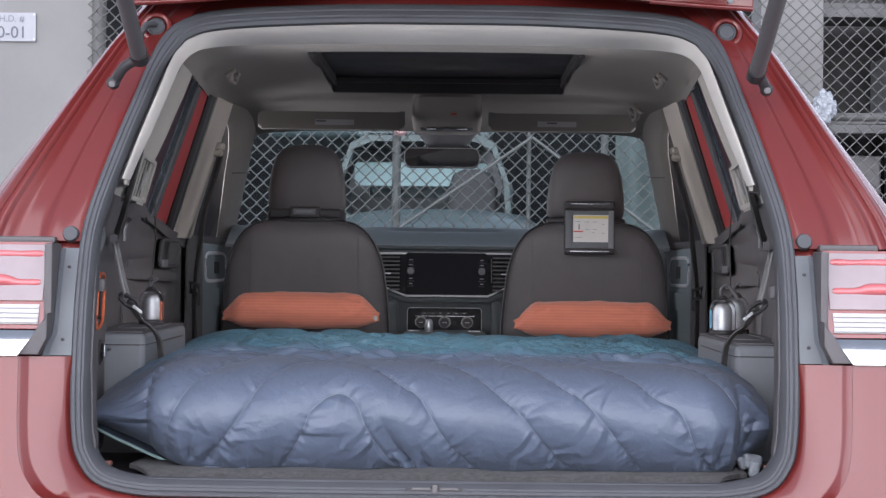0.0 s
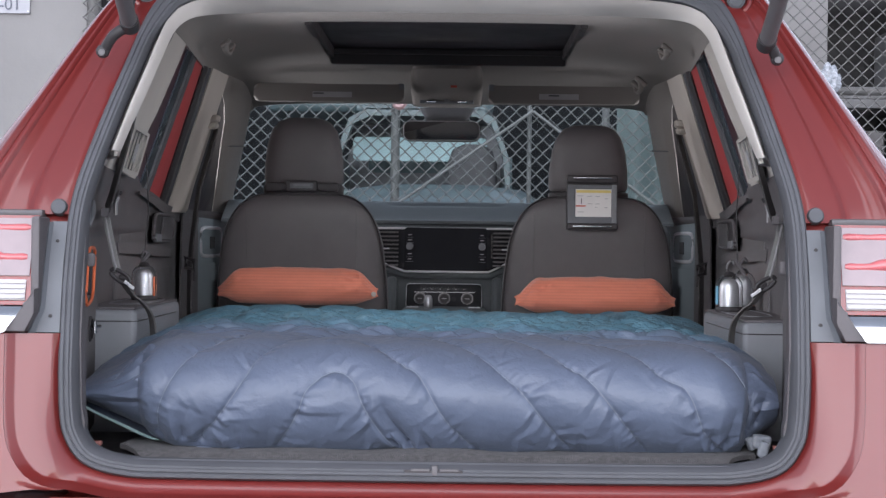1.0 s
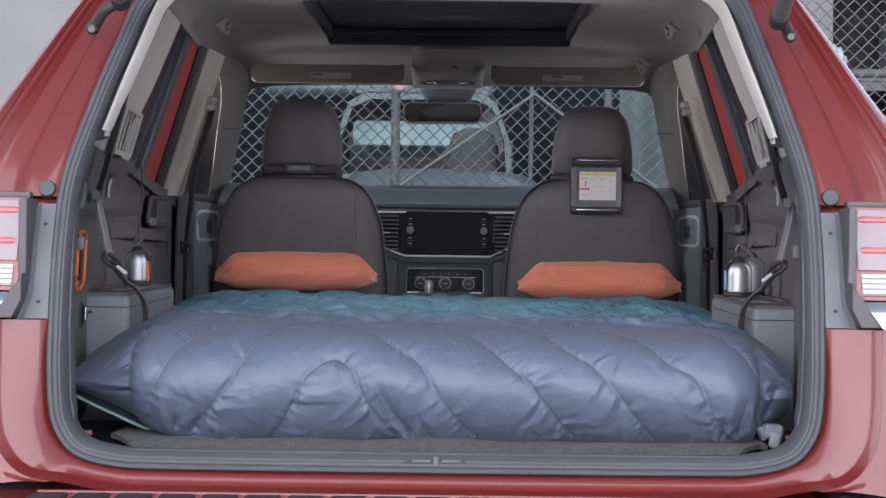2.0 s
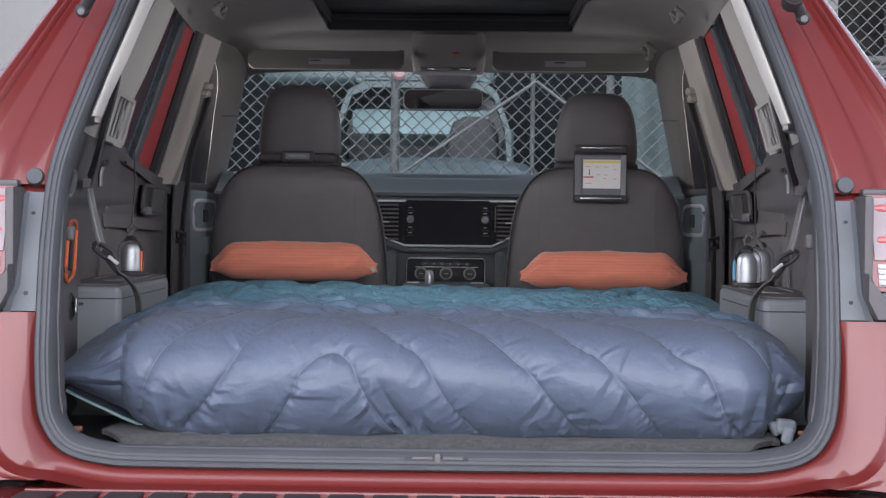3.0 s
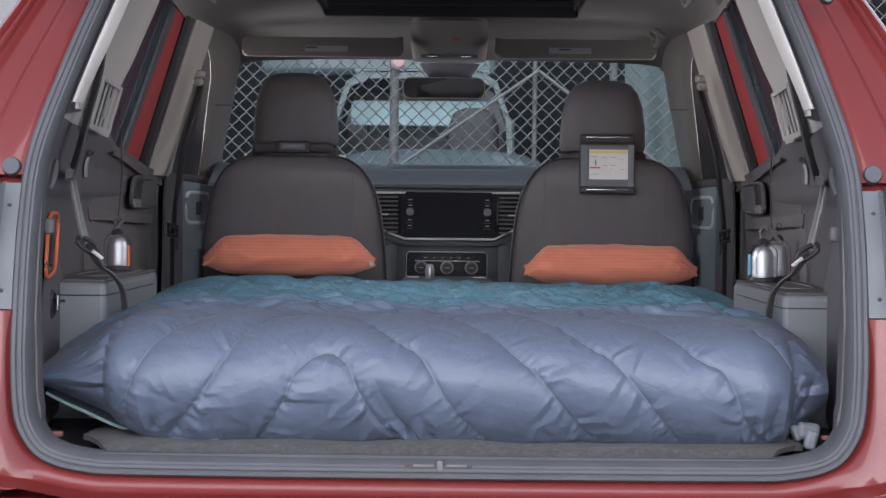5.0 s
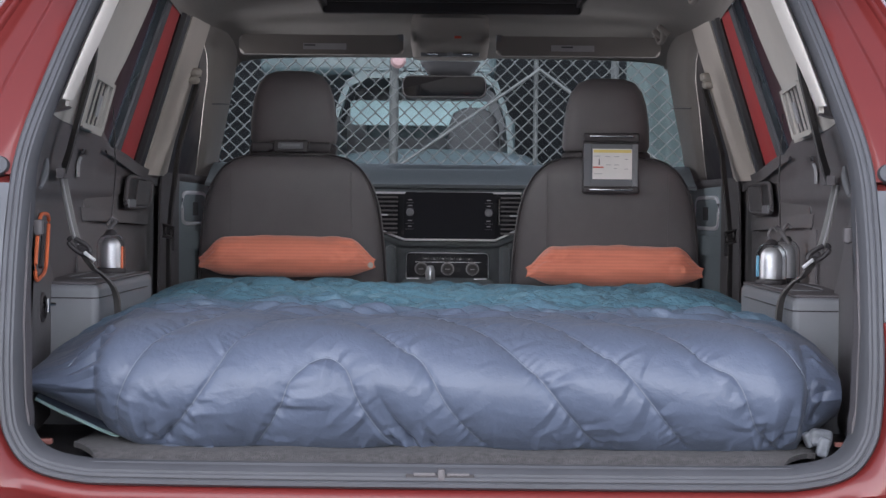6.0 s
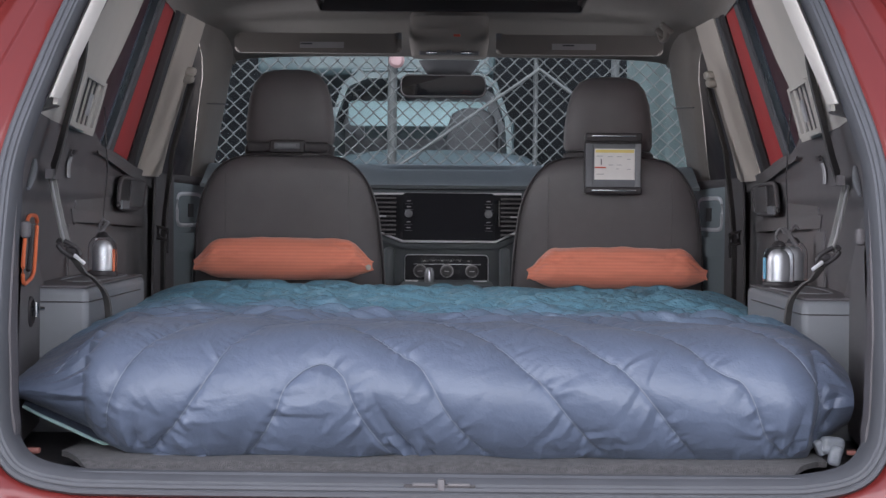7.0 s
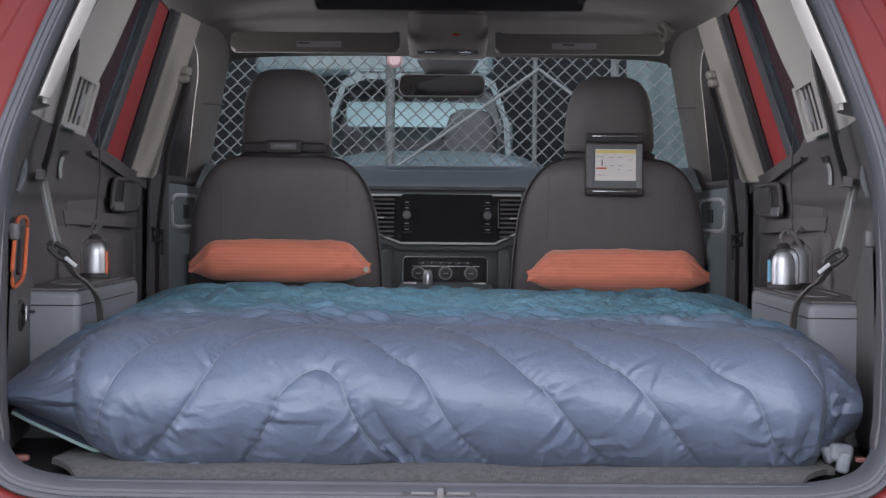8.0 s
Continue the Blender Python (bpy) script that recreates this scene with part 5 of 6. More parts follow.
def pillow_mesh(cx, cy, cz, w, h, t, tilt, roll):
    m = pose(cx, cy, cz, tilt, roll, 0)

    def face(sg):
        def fn(u, v):
            a, b = 2 * u - 1, 2 * v - 1
            g = ease((1.0 - abs(a)) / 0.30) ** 0.75
            puff = g ** 0.8 * max(0.0, (1 - abs(b) ** 3)) ** 0.62
            x = w / 2 * a * (1 - 0.02 * (1 - b * b) * abs(a) ** 3)
            z = h / 2 * b * (0.24 + 0.78 * g * (1 - 0.26 * a * a)) - 0.016 * (1 - g)
            z += 0.0045 * (1 - g) * noise.noise((a * 30 + cx, b * 3, 2)) + 0.0030 * max(0.0, b) * noise.noise((a * 5 + cx * 3, 0, 4))
            wr = noise.noise((a * 3 + cx * 7, b * 3, sg)) * 0.10 + 0.34 * noise.noise((a * 15, b * 4, sg + cx)) * abs(a) ** 2.5
            y = sg * t / 2 * puff * (1 + wr)
            return m @ Vector((x, y, z))
        return sheet(fn, 60, 28)

    b = join(face(1), face(-1))
    bmesh.ops.remove_doubles(b, verts=b.verts, dist=1e-5)
    return b


p1 = thing("pillow", "terracotta striped inflatable camping pillow leaning on the driver seat", "pillow", (-0.385, 1.93, 0.99), "pillows")
part("cover", pillow_mesh(-0.385, 1.96, 1.036, 0.425, 0.098, 0.10, -22, 0), M_ORANGE, p1)
part("valve", moved(lathe([(0.006, 0), (0.007, 0.004), (0.004, 0.006)], 16), pose(-0.186, 1.935, 1.018, 90, 0, 30)), M_CREAM, p1, "small cream air valve")
p2 = thing("pillow", "terracotta striped inflatable camping pillow leaning on the passenger seat", "pillow", (0.395, 1.93, 0.975), "pillows")
part("cover", pillow_mesh(0.397, 1.96, 1.020, 0.425, 0.098, 0.10, -22, 0), M_ORANGE, p2)


M_COVER = glass("clear_plastic", (0.96, 0.97, 0.98), 0.04)

# ---- rear of the car: lamps, plates, liftgate ----
part("gate_flange", loop_strip([(-0.004, 0.012), (0.03, 0.010), (0.06, 0.008), (0.085, 0.02), (0.09, 0.06)]), M_PAINT, car)


def lamp_sheet(x0, x1, z0, z1, out, nx=14, nz=8, curl=0.05):
    """A panel of the wrapped lamp: flat by the gate, turning round the corner outwards."""
    def fn(u, v):
        x, z = mix(x0, x1, u), mix(z0, z1, v)
        return (x, lean(z) - out + curl * ease((x - 0.80) / 0.13) ** 1.5, z)

    return thick(sheet(fn, nx, nz), 0.006)


M_LILAC = mat("lilac_lens", (0.22, 0.155, 0.17), 0.07, 0, 0.15, 8, coat=1.0)


def lamp_streak(z, thick_, ragged):
    """A rounded light guide behind the lens that swells and thins along its way."""
    pts, radii = [], []
    for k in range(33):
        x = mix(0.664, 0.918, k / 32)
        swell = ragged * ease((x - 0.70) / 0.03)
        pts.append((x, lean(z) - 0.030 + 0.05 * ease((x - 0.80) / 0.13) ** 1.5, z + 0.5 * swell))
        radii.append(thick_ + 0.5 * swell + 0.0012 * noise.noise((x * 40, z * 9, 0)) - 0.003 * (1 - ease((x - 0.66) / 0.012)))
    return tube(pts, radii, 12)


for side in (1, -1):
    flip = (lambda b: b) if side > 0 else mirrored
    lamp = part("tail_lamp", flip(lamp_sheet(0.653, 0.925, 1.048, 1.193, 0.030)), M_LENS, car, "red tail lamp with a clear lower band")
    part("inner_lens", flip(lamp_sheet(0.658, 0.92, 1.095, 1.1885, 0.034)), M_LILAC, lamp, "glassy lilac lamp window")
    part("upper_bar", flip(lamp_streak(1.172, 0.0068, 0.001)), M_BAR, lamp, "glowing-looking pink red light guide")
    part("lower_bar", flip(lamp_streak(1.124, 0.0068, 0.008)), M_BAR, lamp, "pink red light guide with a ragged upper edge")
    part("reverse_lens", flip(lamp_sheet(0.662, 0.92, 1.056, 1.0885, 0.034)), M_WHITELENS, lamp, "clear ribbed reversing lens")
    for k in range(4):
        part("lens_rib", flip(lamp_sheet(0.663, 0.92, 1.0585 + 0.0080 * k, 1.0610 + 0.0080 * k, 0.0375, 10, 1)), M_WHITELENS, lamp)
    part("chrome_strip", flip(thick(sheet(lambda u, v: (mix(0.658 + 0.030 * (1 - v), 0.93, u), -0.036 + 0.018 * v - 0.006 * math.sin(math.pi * v) + 0.05 * ease((mix(0.68, 0.93, u) - 0.80) / 0.13) ** 1.5, mix(1.004, 1.046, v)), 12, 6), 0.004)), M_CHROME, lamp, "bright chrome strip")
    pl = part("jamb_plate", flip(thick(sheet(lambda u, v: (mix(gate_half(mix(1.003, 1.182, v)) + 0.002, mix(0.655, 0.640, ease(v * 4)), u), lean(mix(1.003, 1.182, v)) - 0.010 - 0.010 * ease((u - 0.8) * 5), mix(1.003, 1.182, v)), 10, 10), 0.004)), M_GREYPLATE, car, "light grey plastic jamb plate")
    part("lamp_gasket", flip(join(box(0.646, 0.040, 1.118, 0.014, 0.08, 0.146, 0.004), box(0.70, 0.092, 1.197, 0.10, 0.04, 0.012, 0.004), plate([(0.640, 1.075), (0.655, 1.050), (0.660, 1.046), (0.688, 1.006), (0.655, 1.006), (0.640, 1.035)], -0.030, 0.03, 0.003))), M_TRIM, pl)
    for sz in (1.03, 1.151):
        part("screw", flip(moved(lathe([(0.0035, 0), (0.0035, 0.002), (0.002, 0.003)], 10), pose(0.622, lean(sz) - 0.0125, sz, 90, 0, 0))), M_BLACK, pl)
    part("bump_stop", flip(moved(lathe([(0.014, 0), (0.014, 0.012), (0.012, 0.017), (0.005, 0.018)], 20), pose(0.627, lean(1.206) + 0.002, 1.206, 80, 0, 0))), M_RUBBER, car, "round grey rubber bump stop")
    part("bump_stop_seat", flip(box(0.630, lean(1.206) + 0.014, 1.207, 0.05, 0.02, 0.036, 0.008)), M_PAINT, car)
    part("drain_plug", flip(moved(lathe([(0.017, 0), (0.017, 0.003), (0.0135, 0.006), (0.012, 0.004)], 24), pose(0.532, lean(1.60) - 0.012, 1.600, 75, 0, 0))), M_RUBBER, car, "round rubber plug in the body")
    part("plug_rim", flip(moved(tube([(0.0245 * math.cos(k * math.pi / 14), 0.0245 * math.sin(k * math.pi / 14), 0.002) for k in range(28)], 0.0055, 8, closed=True), pose(0.532, lean(1.60) - 0.006, 1.600, 75, 0, 0))), M_PAINT, car)
    # gas strut: pivot bracket on the pillar, thick tube up to the raised gate
    a, e = (Vector((0.560, 0.20, 1.506)), Vector((0.555, -0.50, 1.80))) if side > 0 else (Vector((0.532, 0.20, 1.526)), Vector((0.508, -0.50, 1.80)))
    ball = Vector((0.581, 0.222, 1.478))
    st = part("gas_strut", flip(tube([a, a.lerp(e, 0.98)], 0.0142, 18)), M_DARKPL, car, "dark grey powered gate strut")
    part("collar", flip(tube([a - (e - a).normalized() * 0.012, a + (e - a).normalized() * 0.014], 0.0165, 16)), M_BLACK, st)
    arm = [a - (e - a).normalized() * 0.008, a.lerp(ball, 0.5) + Vector((0.004 if side < 0 else 0, -0.004, 0.004)), ball]
    part("pivot_arm", flip(tube(curve_pts(arm, 5), 0.0095, 10)), M_BLACK, st)
    part("ball_joint", flip(join(moved(lathe([(0.004, 0), (0.0115, 0.004), (0.0115, 0.012), (0.006, 0.018)], 16), pose(ball.x, ball.y + 0.004, ball.z, 80, 0, 0)))), M_BLACK, st)
    part("pin", flip(moved(lathe([(0.006, 0), (0.006, 0.003), (0.003, 0.0045)], 12), pose(ball.x, ball.y - 0.013, ball.z - 0.002, 80, 0, 0))), M_DARKPL, st)
part("wiring_hose", tube(curve_pts([(-0.532, lean(1.6) - 0.02, 1.605), (-0.545, lean(1.6) - 0.04, 1.60), (-0.551, lean(1.57) - 0.04, 1.575), (-0.546, lean(1.54) - 0.03, 1.535)], 8), [0.0055 + 0.0008 * (k % 2) for k in range(25)], 10), M_RUBBER, car, "corrugated wiring hose")


def liftgate():
    """The raised gate: an inner panel with a painted rim, hinged at the roof."""
    out = []
    m = pose(0, 0.47, 1.715, 0, 0, 0)

    def inner(u, v):
        s = 2 * u - 1
        y = mix(0.0, -1.12, v)
        z = 0.02 + 0.50 * v - 0.10 * math.sin(math.pi * v)
        return m @ Vector((s * mix(0.54, 0.62, ease(v * 2)), y, z + 0.02 * (1 - s * s)))

    return inner


_lg = liftgate()
gate = part("liftgate", thick(sheet(_lg, 30, 24), 0.05), M_PAINT, car, "raised red liftgate")
part("gate_lining", thick(sheet(lambda u, v: Vector(_lg(0.08 + 0.84 * u, 0.14 + 0.80 * v)) - Vector((0, 0.006, 0.012)), 20, 16), 0.008), M_DARKPL, gate, "dark plastic gate lining")
for sg in (1, -1):
    flip = (lambda b: b) if sg > 0 else mirrored
    fr = part("gate_frame", flip(plate([(0.215, 1.667), (0.33, 1.661), (0.42, 1.652), (0.50, 1.646), (0.578, 1.642), (0.585, 1.76), (0.215, 1.76)], 0.365, 0.40, 0.004)), M_PAINT, gate, "painted inner frame of the gate")
    part("frame_ledge", flip(tube([(0.385, 0.352, 1.653), (0.48, 0.350, 1.6455), (0.575, 0.350, 1.640)], 0.005, 10)), M_PAINT, fr)
    part("frame_rib", flip(box(0.40, 0.362, 1.70, 0.012, 0.010, 0.10, 0.004)), M_PAINT, fr)
    part("frame_bolt", flip(moved(lathe([(0.006, 0), (0.006, 0.003), (0.003, 0.004)], 10), pose(0.535, 0.364, 1.657, 90, 0, 0))), M_GREYPL, fr)
part("hinge_cover", box(0.0, 0.455, 1.693, 0.44, 0.05, 0.018, 0.006), M_BLACK, gate)
for hx_ in (-0.45, 0.45):
    part("hinge", join(box(hx_, 0.46, 1.70, 0.05, 0.10, 0.03, 0.008), box(hx_, 0.40, 1.705, 0.03, 0.06, 0.015, 0.004)), M_PAINT, gate)
part("panel_seam", box(0, 0.438, 1.682, 1.06, 0.008, 0.006, 0.002), M_PAINT, car)

# striker in the sill
part("latch_well", box(0.001, -0.002, 0.787, 0.094, 0.034, 0.010, 0.002), M_BLACK, car, "black latch well in the sill")
part("striker", join(box(0.003, -0.014, 0.791, 0.010, 0.014, 0.016, 0.003), box(-0.02, -0.016, 0.7915, 0.03, 0.008, 0.004, 0.001), box(0.026, -0.016, 0.7915, 0.03, 0.008, 0.004, 0.001)), M_DARKPL, car, "dark steel latch striker")


# ---- side walls: fittings on both sides ----
def jamb_panel():
    """A paler panel beside the sill: broad at the floor, narrowing up to a point."""
    def fn(u, v):
        y = mix(mix(0.20, 1.10, u), mix(0.36, 0.385, u), v)
        z = mix(0.80, 1.146, v)
        x = mix(min(wall_x(1.2, y), gate_half(max(z, 0.86)) - 0.030), wall_x(1.2, y), ease((y - 0.02) / 0.16)) - 0.003
        return (x, y, z)

    return sheet(fn, 16, 12)


both("jamb_panel", jamb_panel, M_DARKPL, label="grey plastic jamb panel")


def on_wall(y0, y1, z0, z1, out, deep, skew=0.0):
    """A small panel on the side wall; skew moves its foot ahead of its head."""
    return thick(side_patch([(y0 + skew, z0), (y1 + skew, z0), (y1, z1), (y0, z1)], 4, 4, out), deep)


def vent_rim():
    """The vent's frame, open in the middle."""
    return join(on_wall(0.665, 0.695, 1.292, 1.380, 0.015, 0.006, 0.03), on_wall(0.955, 0.985, 1.292, 1.380, 0.015, 0.006, 0.03),
                on_wall(0.694, 0.956, 1.374, 1.381, 0.015, 0.006), on_wall(0.720, 0.984, 1.290, 1.299, 0.015, 0.006))


def ring_on_wall(y0, y1, z0, z1, out, r, skew=0.0):
    """A rounded rim on the side wall."""
    pts = []
    for a in range(28):
        c, s_ = math.cos(2 * math.pi * a / 28), math.sin(2 * math.pi * a / 28)
        y = (y0 + y1) / 2 + (y1 - y0) / 2 * math.copysign(abs(c) ** 0.35, c)
        z = (z0 + z1) / 2 + (z1 - z0) / 2 * math.copysign(abs(s_) ** 0.35, s_)
        y += skew * (z1 - z) / (z1 - z0)
        pts.append((wall_x(z, y) - out, y, z))
    return tube(pts, r, 8, closed=True)


for side in (1, -1):
    flip = (lambda b: b) if side > 0 else mirrored
    v = part("air_vent", flip(vent_rim()), M_BEIGE, car, "beige pillar air vent with slats")
    part("vent_well", flip(on_wall(0.69, 0.96, 1.294, 1.378, 0.0075, 0.002, 0.03)), M_BLACK, v)
    for k in range(4):
        part("slat", flip(on_wall(0.722 + 0.062 * k, 0.733 + 0.062 * k, 1.297, 1.375, 0.0135, 0.003, 0.03)), M_BEIGE, v)
    part("vent_lever", flip(on_wall(0.83, 0.868, 1.315, 1.352, 0.0170, 0.003, 0.015)), M_GREYPRINT, v)
    part("trim_slot", flip(on_wall(0.93, 0.955, 1.206, 1.244, 0.004, 0.003)), M_GREYPRINT, car, "pale slot in the side trim")
    part("slot_button", flip(on_wall(0.925, 0.965, 1.248, 1.257, 0.006, 0.005)), M_BLACK, car)
    part("trim_grip", flip(tube(curve_pts([(0.648, 0.50, 1.226), (0.640, 0.45, 1.204), (0.636, 0.40, 1.180)], 6), [0.003 + 0.003 * math.sin(math.pi * k / 12) for k in range(13)], 8)), M_GREYPL, car, "small grey grip on the side trim")
    part("bumper_knob", flip(box(0.588, 0.17, 1.120, 0.014, 0.018, 0.024, 0.005)), M_DARKPL, car)
    # rear door card
    d = part("rear_door_card", flip(thick(side_patch([(1.02, 0.84), (2.30, 0.84), (2.30, 1.238), (1.16, 1.262)], 16, 6, -0.013, 0.0, 0.014), 0.004)), M_DARKPL, car, "dark grey rear door card")
    part("card_top", flip(thick(side_patch([(1.22, 1.258), (2.31, 1.204), (2.31, 1.240), (1.20, 1.264)], 14, 3, 0.010, 0.005), 0.004)), M_DARKPL, d)
    part("armrest", flip(thick(side_patch([(1.10, 1.124), (2.28, 1.104), (2.28, 1.128), (1.08, 1.150)], 24, 4, -0.013, 0.023, 0.006), 0.004)), M_DARKPL, d)
    part("handle_well", flip(on_wall(1.70, 2.20, 1.155, 1.215, 0.011, 0.003, -0.06)), M_BLACK, d)
    part("well_rim", flip(ring_on_wall(1.69, 2.22, 1.150, 1.220, 0.015, 0.005, -0.06)), M_TRIM, d)
    part("pull_handle", flip(on_wall(1.90, 2.19, 1.155, 1.214, 0.015, 0.004, -0.06)), M_DARKPL, d, "grey door pull")
    part("latch_lever", flip(on_wall(1.66, 1.80, 1.150, 1.168, 0.018, 0.005)), M_GREYPL, d)
    part("speaker_panel", flip(thick(side_patch([(1.04, 0.86), (2.25, 0.86), (2.25, 1.080), (1.04, 1.120)], 20, 5, -0.013, 0.018, 0.008), 0.004)), M_DARKPL, d)
    part("pillar_foot", flip(thick(side_patch([(2.29, 0.84), (2.58, 0.84), (2.56, 1.236), (2.325, 1.236)], 6, 6, 0.016, 0.012), 0.006)), M_TRIM, car)
    f = part("front_door_card", flip(thick(side_patch([(2.56, 0.84), (3.45, 0.84), (3.45, 1.212), (2.56, 1.222)], 8, 6, 0.006, 0.004), 0.01)), M_DOORCARD, car, "blue-grey front door card")
    part("card_rim", flip(ring_on_wall(2.63, 3.03, 1.105, 1.192, 0.018, 0.006)), M_GREYLINE, f, "satin silver handle surround")
    part("handle_well", flip(on_wall(2.64, 3.02, 1.110, 1.187, 0.011, 0.002)), M_DARKPL, f)
    part("door_handle", flip(on_wall(2.72, 2.98, 1.116, 1.176, 0.014, 0.004, 0.03)), M_GREYPL, f)
    part("lock_knob", flip(on_wall(2.78, 2.86, 1.128, 1.165, 0.019, 0.003)), M_BLACK, f)
    part("armrest", flip(thick(side_patch([(2.58, 1.03), (3.30, 1.03), (3.30, 1.085), (2.58, 1.085)], 8, 4, 0.010, 0.012), 0.008)), M_DOORCARD, f)

for side in (1, -1):
    flip = (lambda b: b) if side > 0 else mirrored
    dx = 0.0 if side > 0 else -0.013
    # luggage-bay belt: dark upper run out of the pillar trim, guide, grey run through a buckle, dark tail over the box
    belt = part("third_row_belt", flip(band(curve_pts([(0.594, 0.62, 1.418), (0.596, 0.60, 1.375), (0.612, 0.575, 1.295), (0.630, 0.59, 1.24), (0.642, 0.605, 1.212)], 6), 0.034, 0.003, (0.45, 0.9, 0.0))), M_WEB, car, "seat belt hanging beside the luggage bay")
    part("belt_guide", flip(on_wall(0.555, 0.68, 1.198, 1.214, 0.014, 0.012)), M_TRIM, belt)
    part("belt_run", flip(moved(band(curve_pts([(0.659, 0.62, 1.200), (0.652, 0.62, 1.165), (0.641, 0.615, 1.12), (0.632, 0.612, 1.090)], 6), 0.014, 0.003, (1, 0.25, 0.35)), pose(dx, 0, 0))), M_STRAP, belt, "pale grey webbing")
    part("belt_edge", flip(moved(band(curve_pts([(0.6605, 0.617, 1.200), (0.6535, 0.617, 1.165), (0.6425, 0.612, 1.12), (0.6335, 0.609, 1.090)], 6), 0.003, 0.002, (1, 0.25, 0.35)), pose(dx, 0, 0))), M_GREYPRINT, belt)
    part("buckle", flip(moved(join(tube(curve_pts([(0.640, 0.605, 1.098), (0.645, 0.605, 1.088), (0.626, 0.605, 1.072), (0.610, 0.605, 1.070), (0.614, 0.605, 1.084)], 5, closed=True), 0.0042, 8), box(0.622, 0.608, 1.081, 0.020, 0.010, 0.012, 0.004)), pose(dx, 0, 0))), M_BLACK, belt)
    part("buckle_tongue", flip(moved(band([(0.618, 0.598, 1.074), (0.600, 0.598, 1.060)], 0.006, 0.003, (1, 0, -1)), pose(dx, 0, 0))), M_STEEL, belt, "bright steel tongue")
    part("belt_tail", flip(moved(band(curve_pts([(0.626, 0.612, 1.076), (0.604, 0.605, 1.048), (0.586, 0.606, 1.034), (0.571, 0.63, 1.005), (0.570, 0.66, 0.95), (0.570, 0.69, 0.88)], 6), 0.016, 0.003, (0.75, 0.6, 0.25)), pose(dx, 0, 0))), M_TAIL, belt)
    # middle-row belt on the pillar
    b2 = part("pillar_belt", flip(band([(0.640, 2.235, 1.465), (0.690, 2.26, 1.30), (0.708, 2.26, 1.15), (0.712, 2.25, 1.085), (0.712, 2.25, 0.93)], 0.036, 0.004, (0.45, 1, 0))), M_WEB, car, "dark seat belt on the pillar")
    part("belt_anchor", flip(stack([(1.462, 0.650, 2.22, 0.011, 0.022), (1.468, 0.649, 2.22, 0.015, 0.027), (1.476, 0.648, 2.22, 0.015, 0.027), (1.480, 0.648, 2.22, 0.012, 0.022), (1.484, 0.648, 2.22, 0.018, 0.032), (1.496, 0.646, 2.22, 0.018, 0.032), (1.500, 0.645, 2.22, 0.014, 0.026)], 4, 20)), M_CREAM, b2, "cream belt guide")
    part("belt_latch", flip(join(tube([(0.698, 2.225, 1.098), (0.722, 2.225, 1.106), (0.720, 2.225, 1.078), (0.696, 2.225, 1.072)], 0.007, 8, closed=True), box(0.697, 2.222, 1.056, 0.006, 0.006, 0.032, 0.001))), M_BLACK, b2)


# ---- loose things in the luggage bay ----
def lantern(at, r, h, tilt=0.0, name_label="", base=True):
    t = thing("camping_lantern", name_label, "lantern", at, "lanterns on the storage boxes")
    m = pose(*at, 0, tilt, 0)
    part("base", moved(lathe([(r * 1.02, 0.0), (r * 1.06, 0.003), (r * 1.06, 0.007), (r * 1.0, 0.010)], 32), m), M_BLACK, t)
    part("body", moved(lathe([(r * 0.70, 0.010), (r * 0.74, 0.014), (r * 0.74, h * 0.60), (r * 0.68, h * 0.74), (r * 0.52, h * 0.84), (r * 0.3, h * 0.89), (r * 0.06, h * 0.9)], 36), m), M_STEEL, t, "bright brushed steel body")
    cover = part("cover", moved(lathe([(r, 0.010), (r * 1.02, 0.02), (r * 1.02, h * 0.66), (r * 0.95, h * 0.82), (r * 0.7, h * 0.94), (r * 0.35, h), (r * 0.33, h - 0.001), (r * 0.67, h * 0.93), (r * 0.92, h * 0.81), (r * 0.985, h * 0.66), (r * 0.985, 0.011)], 36), m), M_COVER, t, "clear plastic dome")
    cover.visible_shadow = False
    part("cap", moved(lathe([(r * 0.42, h * 0.955), (r * 0.46, h), (r * 0.3, h + 0.006), (r * 0.1, h + 0.008)], 20), m), M_BLACK, t)
    part("hook", moved(tube(curve_pts([(0, 0, h + 0.004), (-0.006, 0, h + 0.016), (0.002, 0, h + 0.030), (0.010, 0, h + 0.022)], 5), 0.0028, 8), m), M_DARKPL, t)
    return t


l1 = lantern((-0.640, 1.04, BOX_L), 0.0265, 0.075, 0, "steel camping lantern with clear dome and orange tab on grey box")
part("orange_tab", box(-0.616, 1.024, BOX_L + 0.03, 0.005, 0.006, 0.042, 0.002), M_ORANGEPL, l1, "orange tab")
l2 = lantern((0.618, 1.03, BOX_R), 0.0285, 0.078, 0, "steel camping lantern with clear dome and blue tab on grey box")
part("blue_tab", box(0.590, 1.015, BOX_R + 0.035, 0.006, 0.006, 0.04, 0.002), mat("blue_plastic", (0.12, 0.32, 0.45), 0.4), l2, "blue tab")
lantern((0.660, 1.115, BOX_R), 0.027, 0.084, 0, "second steel camping lantern standing behind on the grey box")
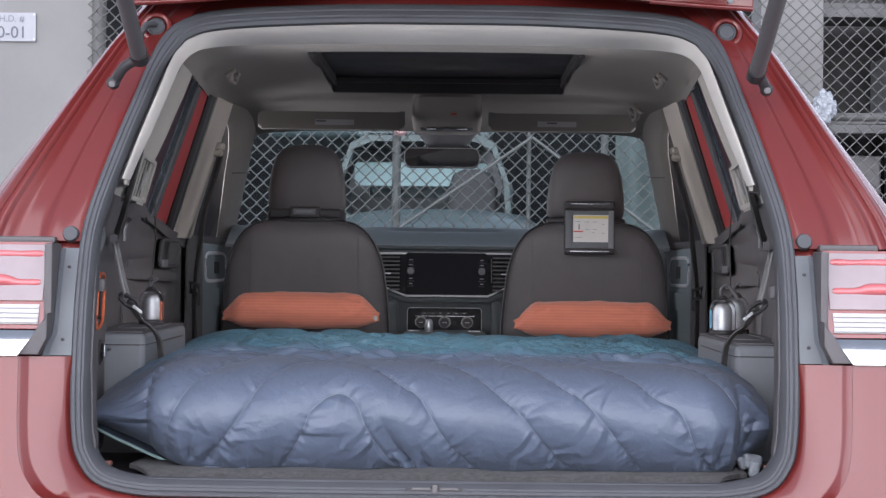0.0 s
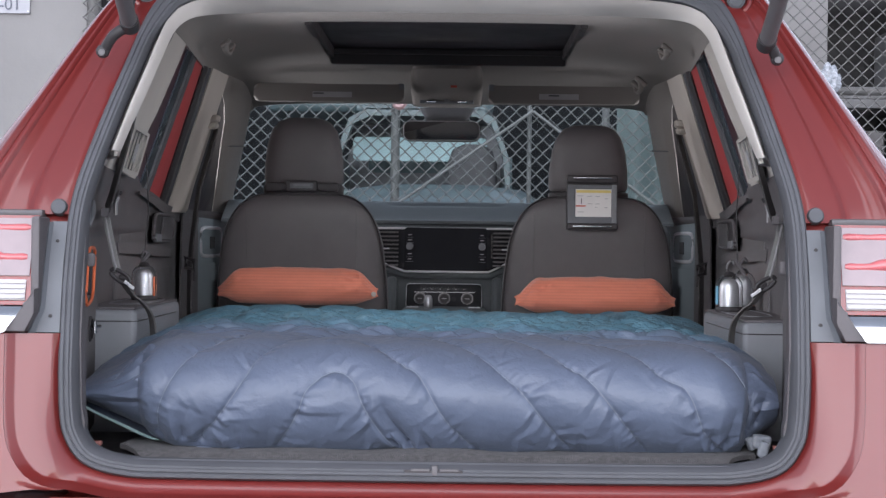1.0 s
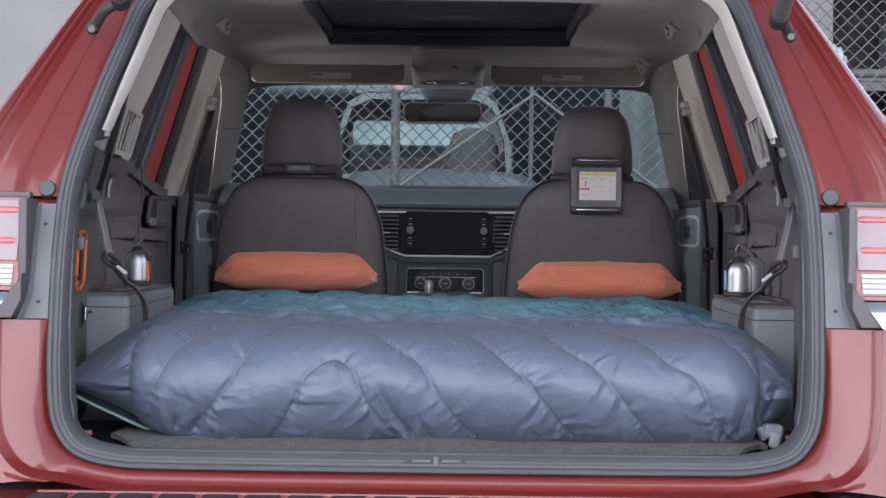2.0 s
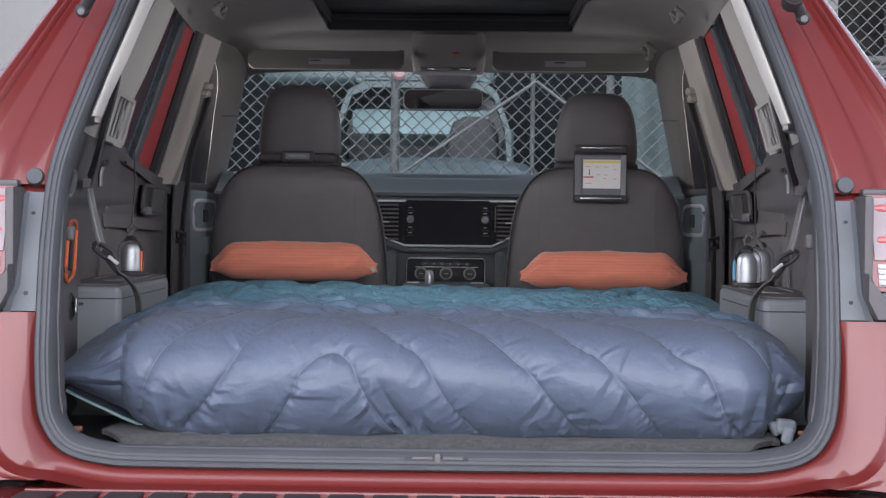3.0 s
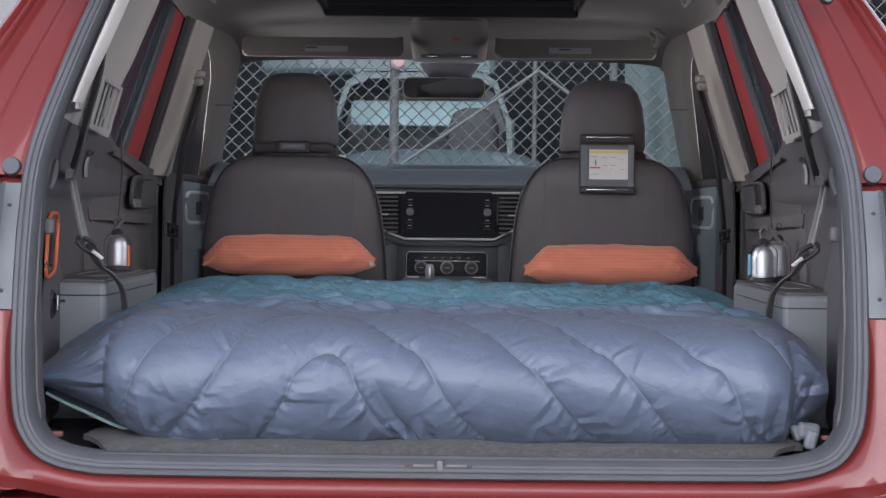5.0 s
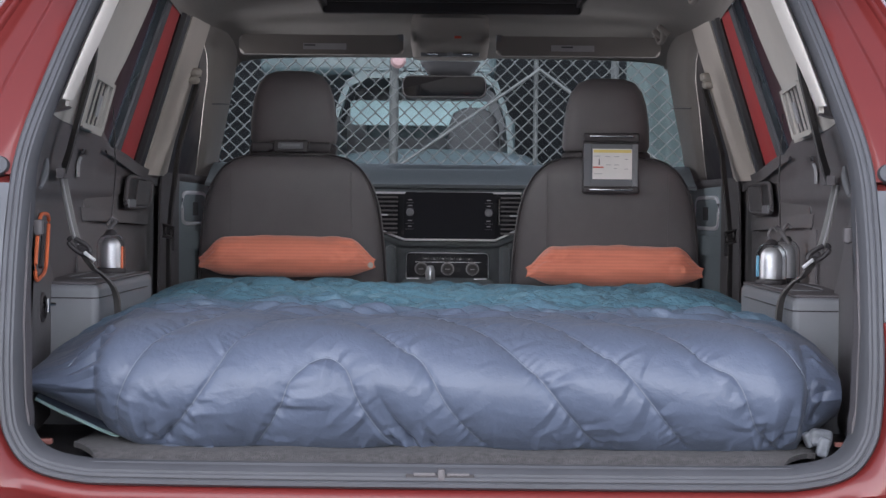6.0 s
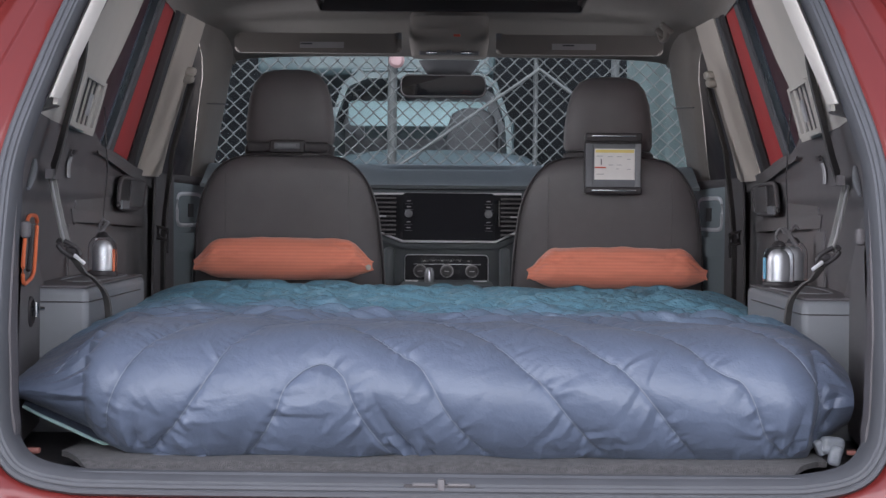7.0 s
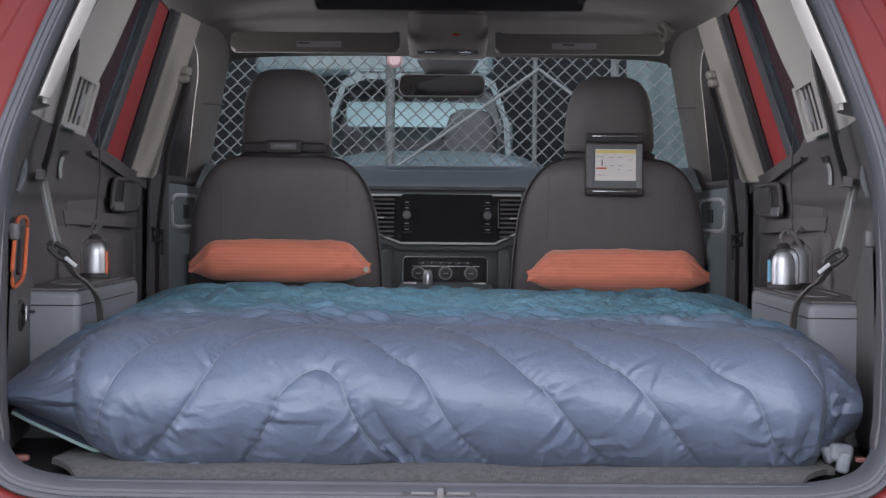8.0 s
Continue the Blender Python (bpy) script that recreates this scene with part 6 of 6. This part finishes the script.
for s_, cx_, top in ((-1, -0.640, 1.352), (1, 0.640, 1.352)):
    c = thing("lantern_cord", "thin black cord with a small clip above the lantern", "lantern cord", (cx_, 1.05, 1.1), "cords above the lanterns")
    part("cord", tube([(cx_ + 0.008 * s_, 1.10, top - 0.01), (cx_ - 0.002 * s_, 1.075, 1.22), (cx_ - 0.002, 1.05, 1.118)], 0.0014, 6), M_BLACK, c)
    part("clip", tube([(cx_ - 0.012 * s_, 1.04, 1.126), (cx_, 1.04, 1.112), (cx_ + 0.014 * s_, 1.04, 1.092)], 0.0042, 8), M_DARKPL, c)

loop = thing("carry_loop", "orange plastic carry loop clipped to the side trim", "loop", (-0.612, 0.37, 1.05))
_r = [(-(along(WALL, y) - 0.007), y, z) for y, z in ((0.30, 1.043), (0.38, 1.040), (0.45, 1.052), (0.485, 1.10), (0.495, 1.132), (0.44, 1.139), (0.365, 1.134), (0.32, 1.10))]
part("ring", tube(curve_pts(_r, 5, closed=True), 0.0031, 10, closed=True), M_ORANGEPL, loop)
part("core", tube([(-(along(WALL, y) - 0.006), y, z) for y, z in ((0.38, 1.055), (0.405, 1.09), (0.42, 1.125))], 0.0035, 8), M_BLACK, loop)

part("socket", moved(lathe([(0.024, 0), (0.024, 0.006), (0.019, 0.008), (0.018, 0.002), (0.002, 0.001)], 28), pose(-0.6425, 0.43, 0.990, 0, 90, 0)), M_BLACK, car, "round black latch recess")
part("t_latch", join(tube([(-0.648, 0.43, 0.994), (-0.630, 0.43, 0.994)], 0.004, 10), tube([(-0.630, 0.43, 0.982), (-0.630, 0.43, 1.004)], 0.004, 10), tube([(-0.632, 0.43, 0.994), (-0.628, 0.47, 0.993)], 0.0035, 10)), M_CHROME, car, "chrome T-shaped latch")

tie = thing("tie_down", "grey plastic tie-down clip lying on the carpet corner", "clip", (0.56, 0.2, 0.8))
def crumpled_clip():
    """A soft grey clip: a bent body that narrows to a foot, with a folded ear."""
    body = box(0, 0, 0.024, 0.036, 0.02, 0.026, 0.008, 3)
    return join(moved(body, pose(0.556, 0.205, 0.797, 0, 8, 12)), moved(box(0, 0, 0, 0.019, 0.016, 0.030, 0.006, 3), pose(0.562, 0.196, 0.808, 0, 14, 0)), moved(box(0, 0, 0, 0.012, 0.014, 0.024, 0.004, 3), pose(0.541, 0.204, 0.818, 0, -24, 20)))


part("body", crumpled_clip(), mat("pale_grey_plastic", (0.23, 0.245, 0.275), 0.5, 0, 0.25, 60, 0.4, 120), tie)
part("strap", band([(0.545, 0.223, 0.812), (0.536, 0.233, 0.822), (0.530, 0.243, 0.836)], 0.010, 0.002, (1, 0, 0.6)), M_WEB, tie)
M_FADED = mat("faded_red_plastic", (0.22, 0.085, 0.07), 0.6, 0, 0.2, 60)
part("red_tag", box(0.586, 0.200, 0.812, 0.014, 0.012, 0.007, 0.002), M_FADED, tie)
solo("red_tag", box(-0.572, 0.15, 0.8105, 0.020, 0.014, 0.009, 0.003), M_FADED, "small faded red plastic tag in the carpet corner", "tag")
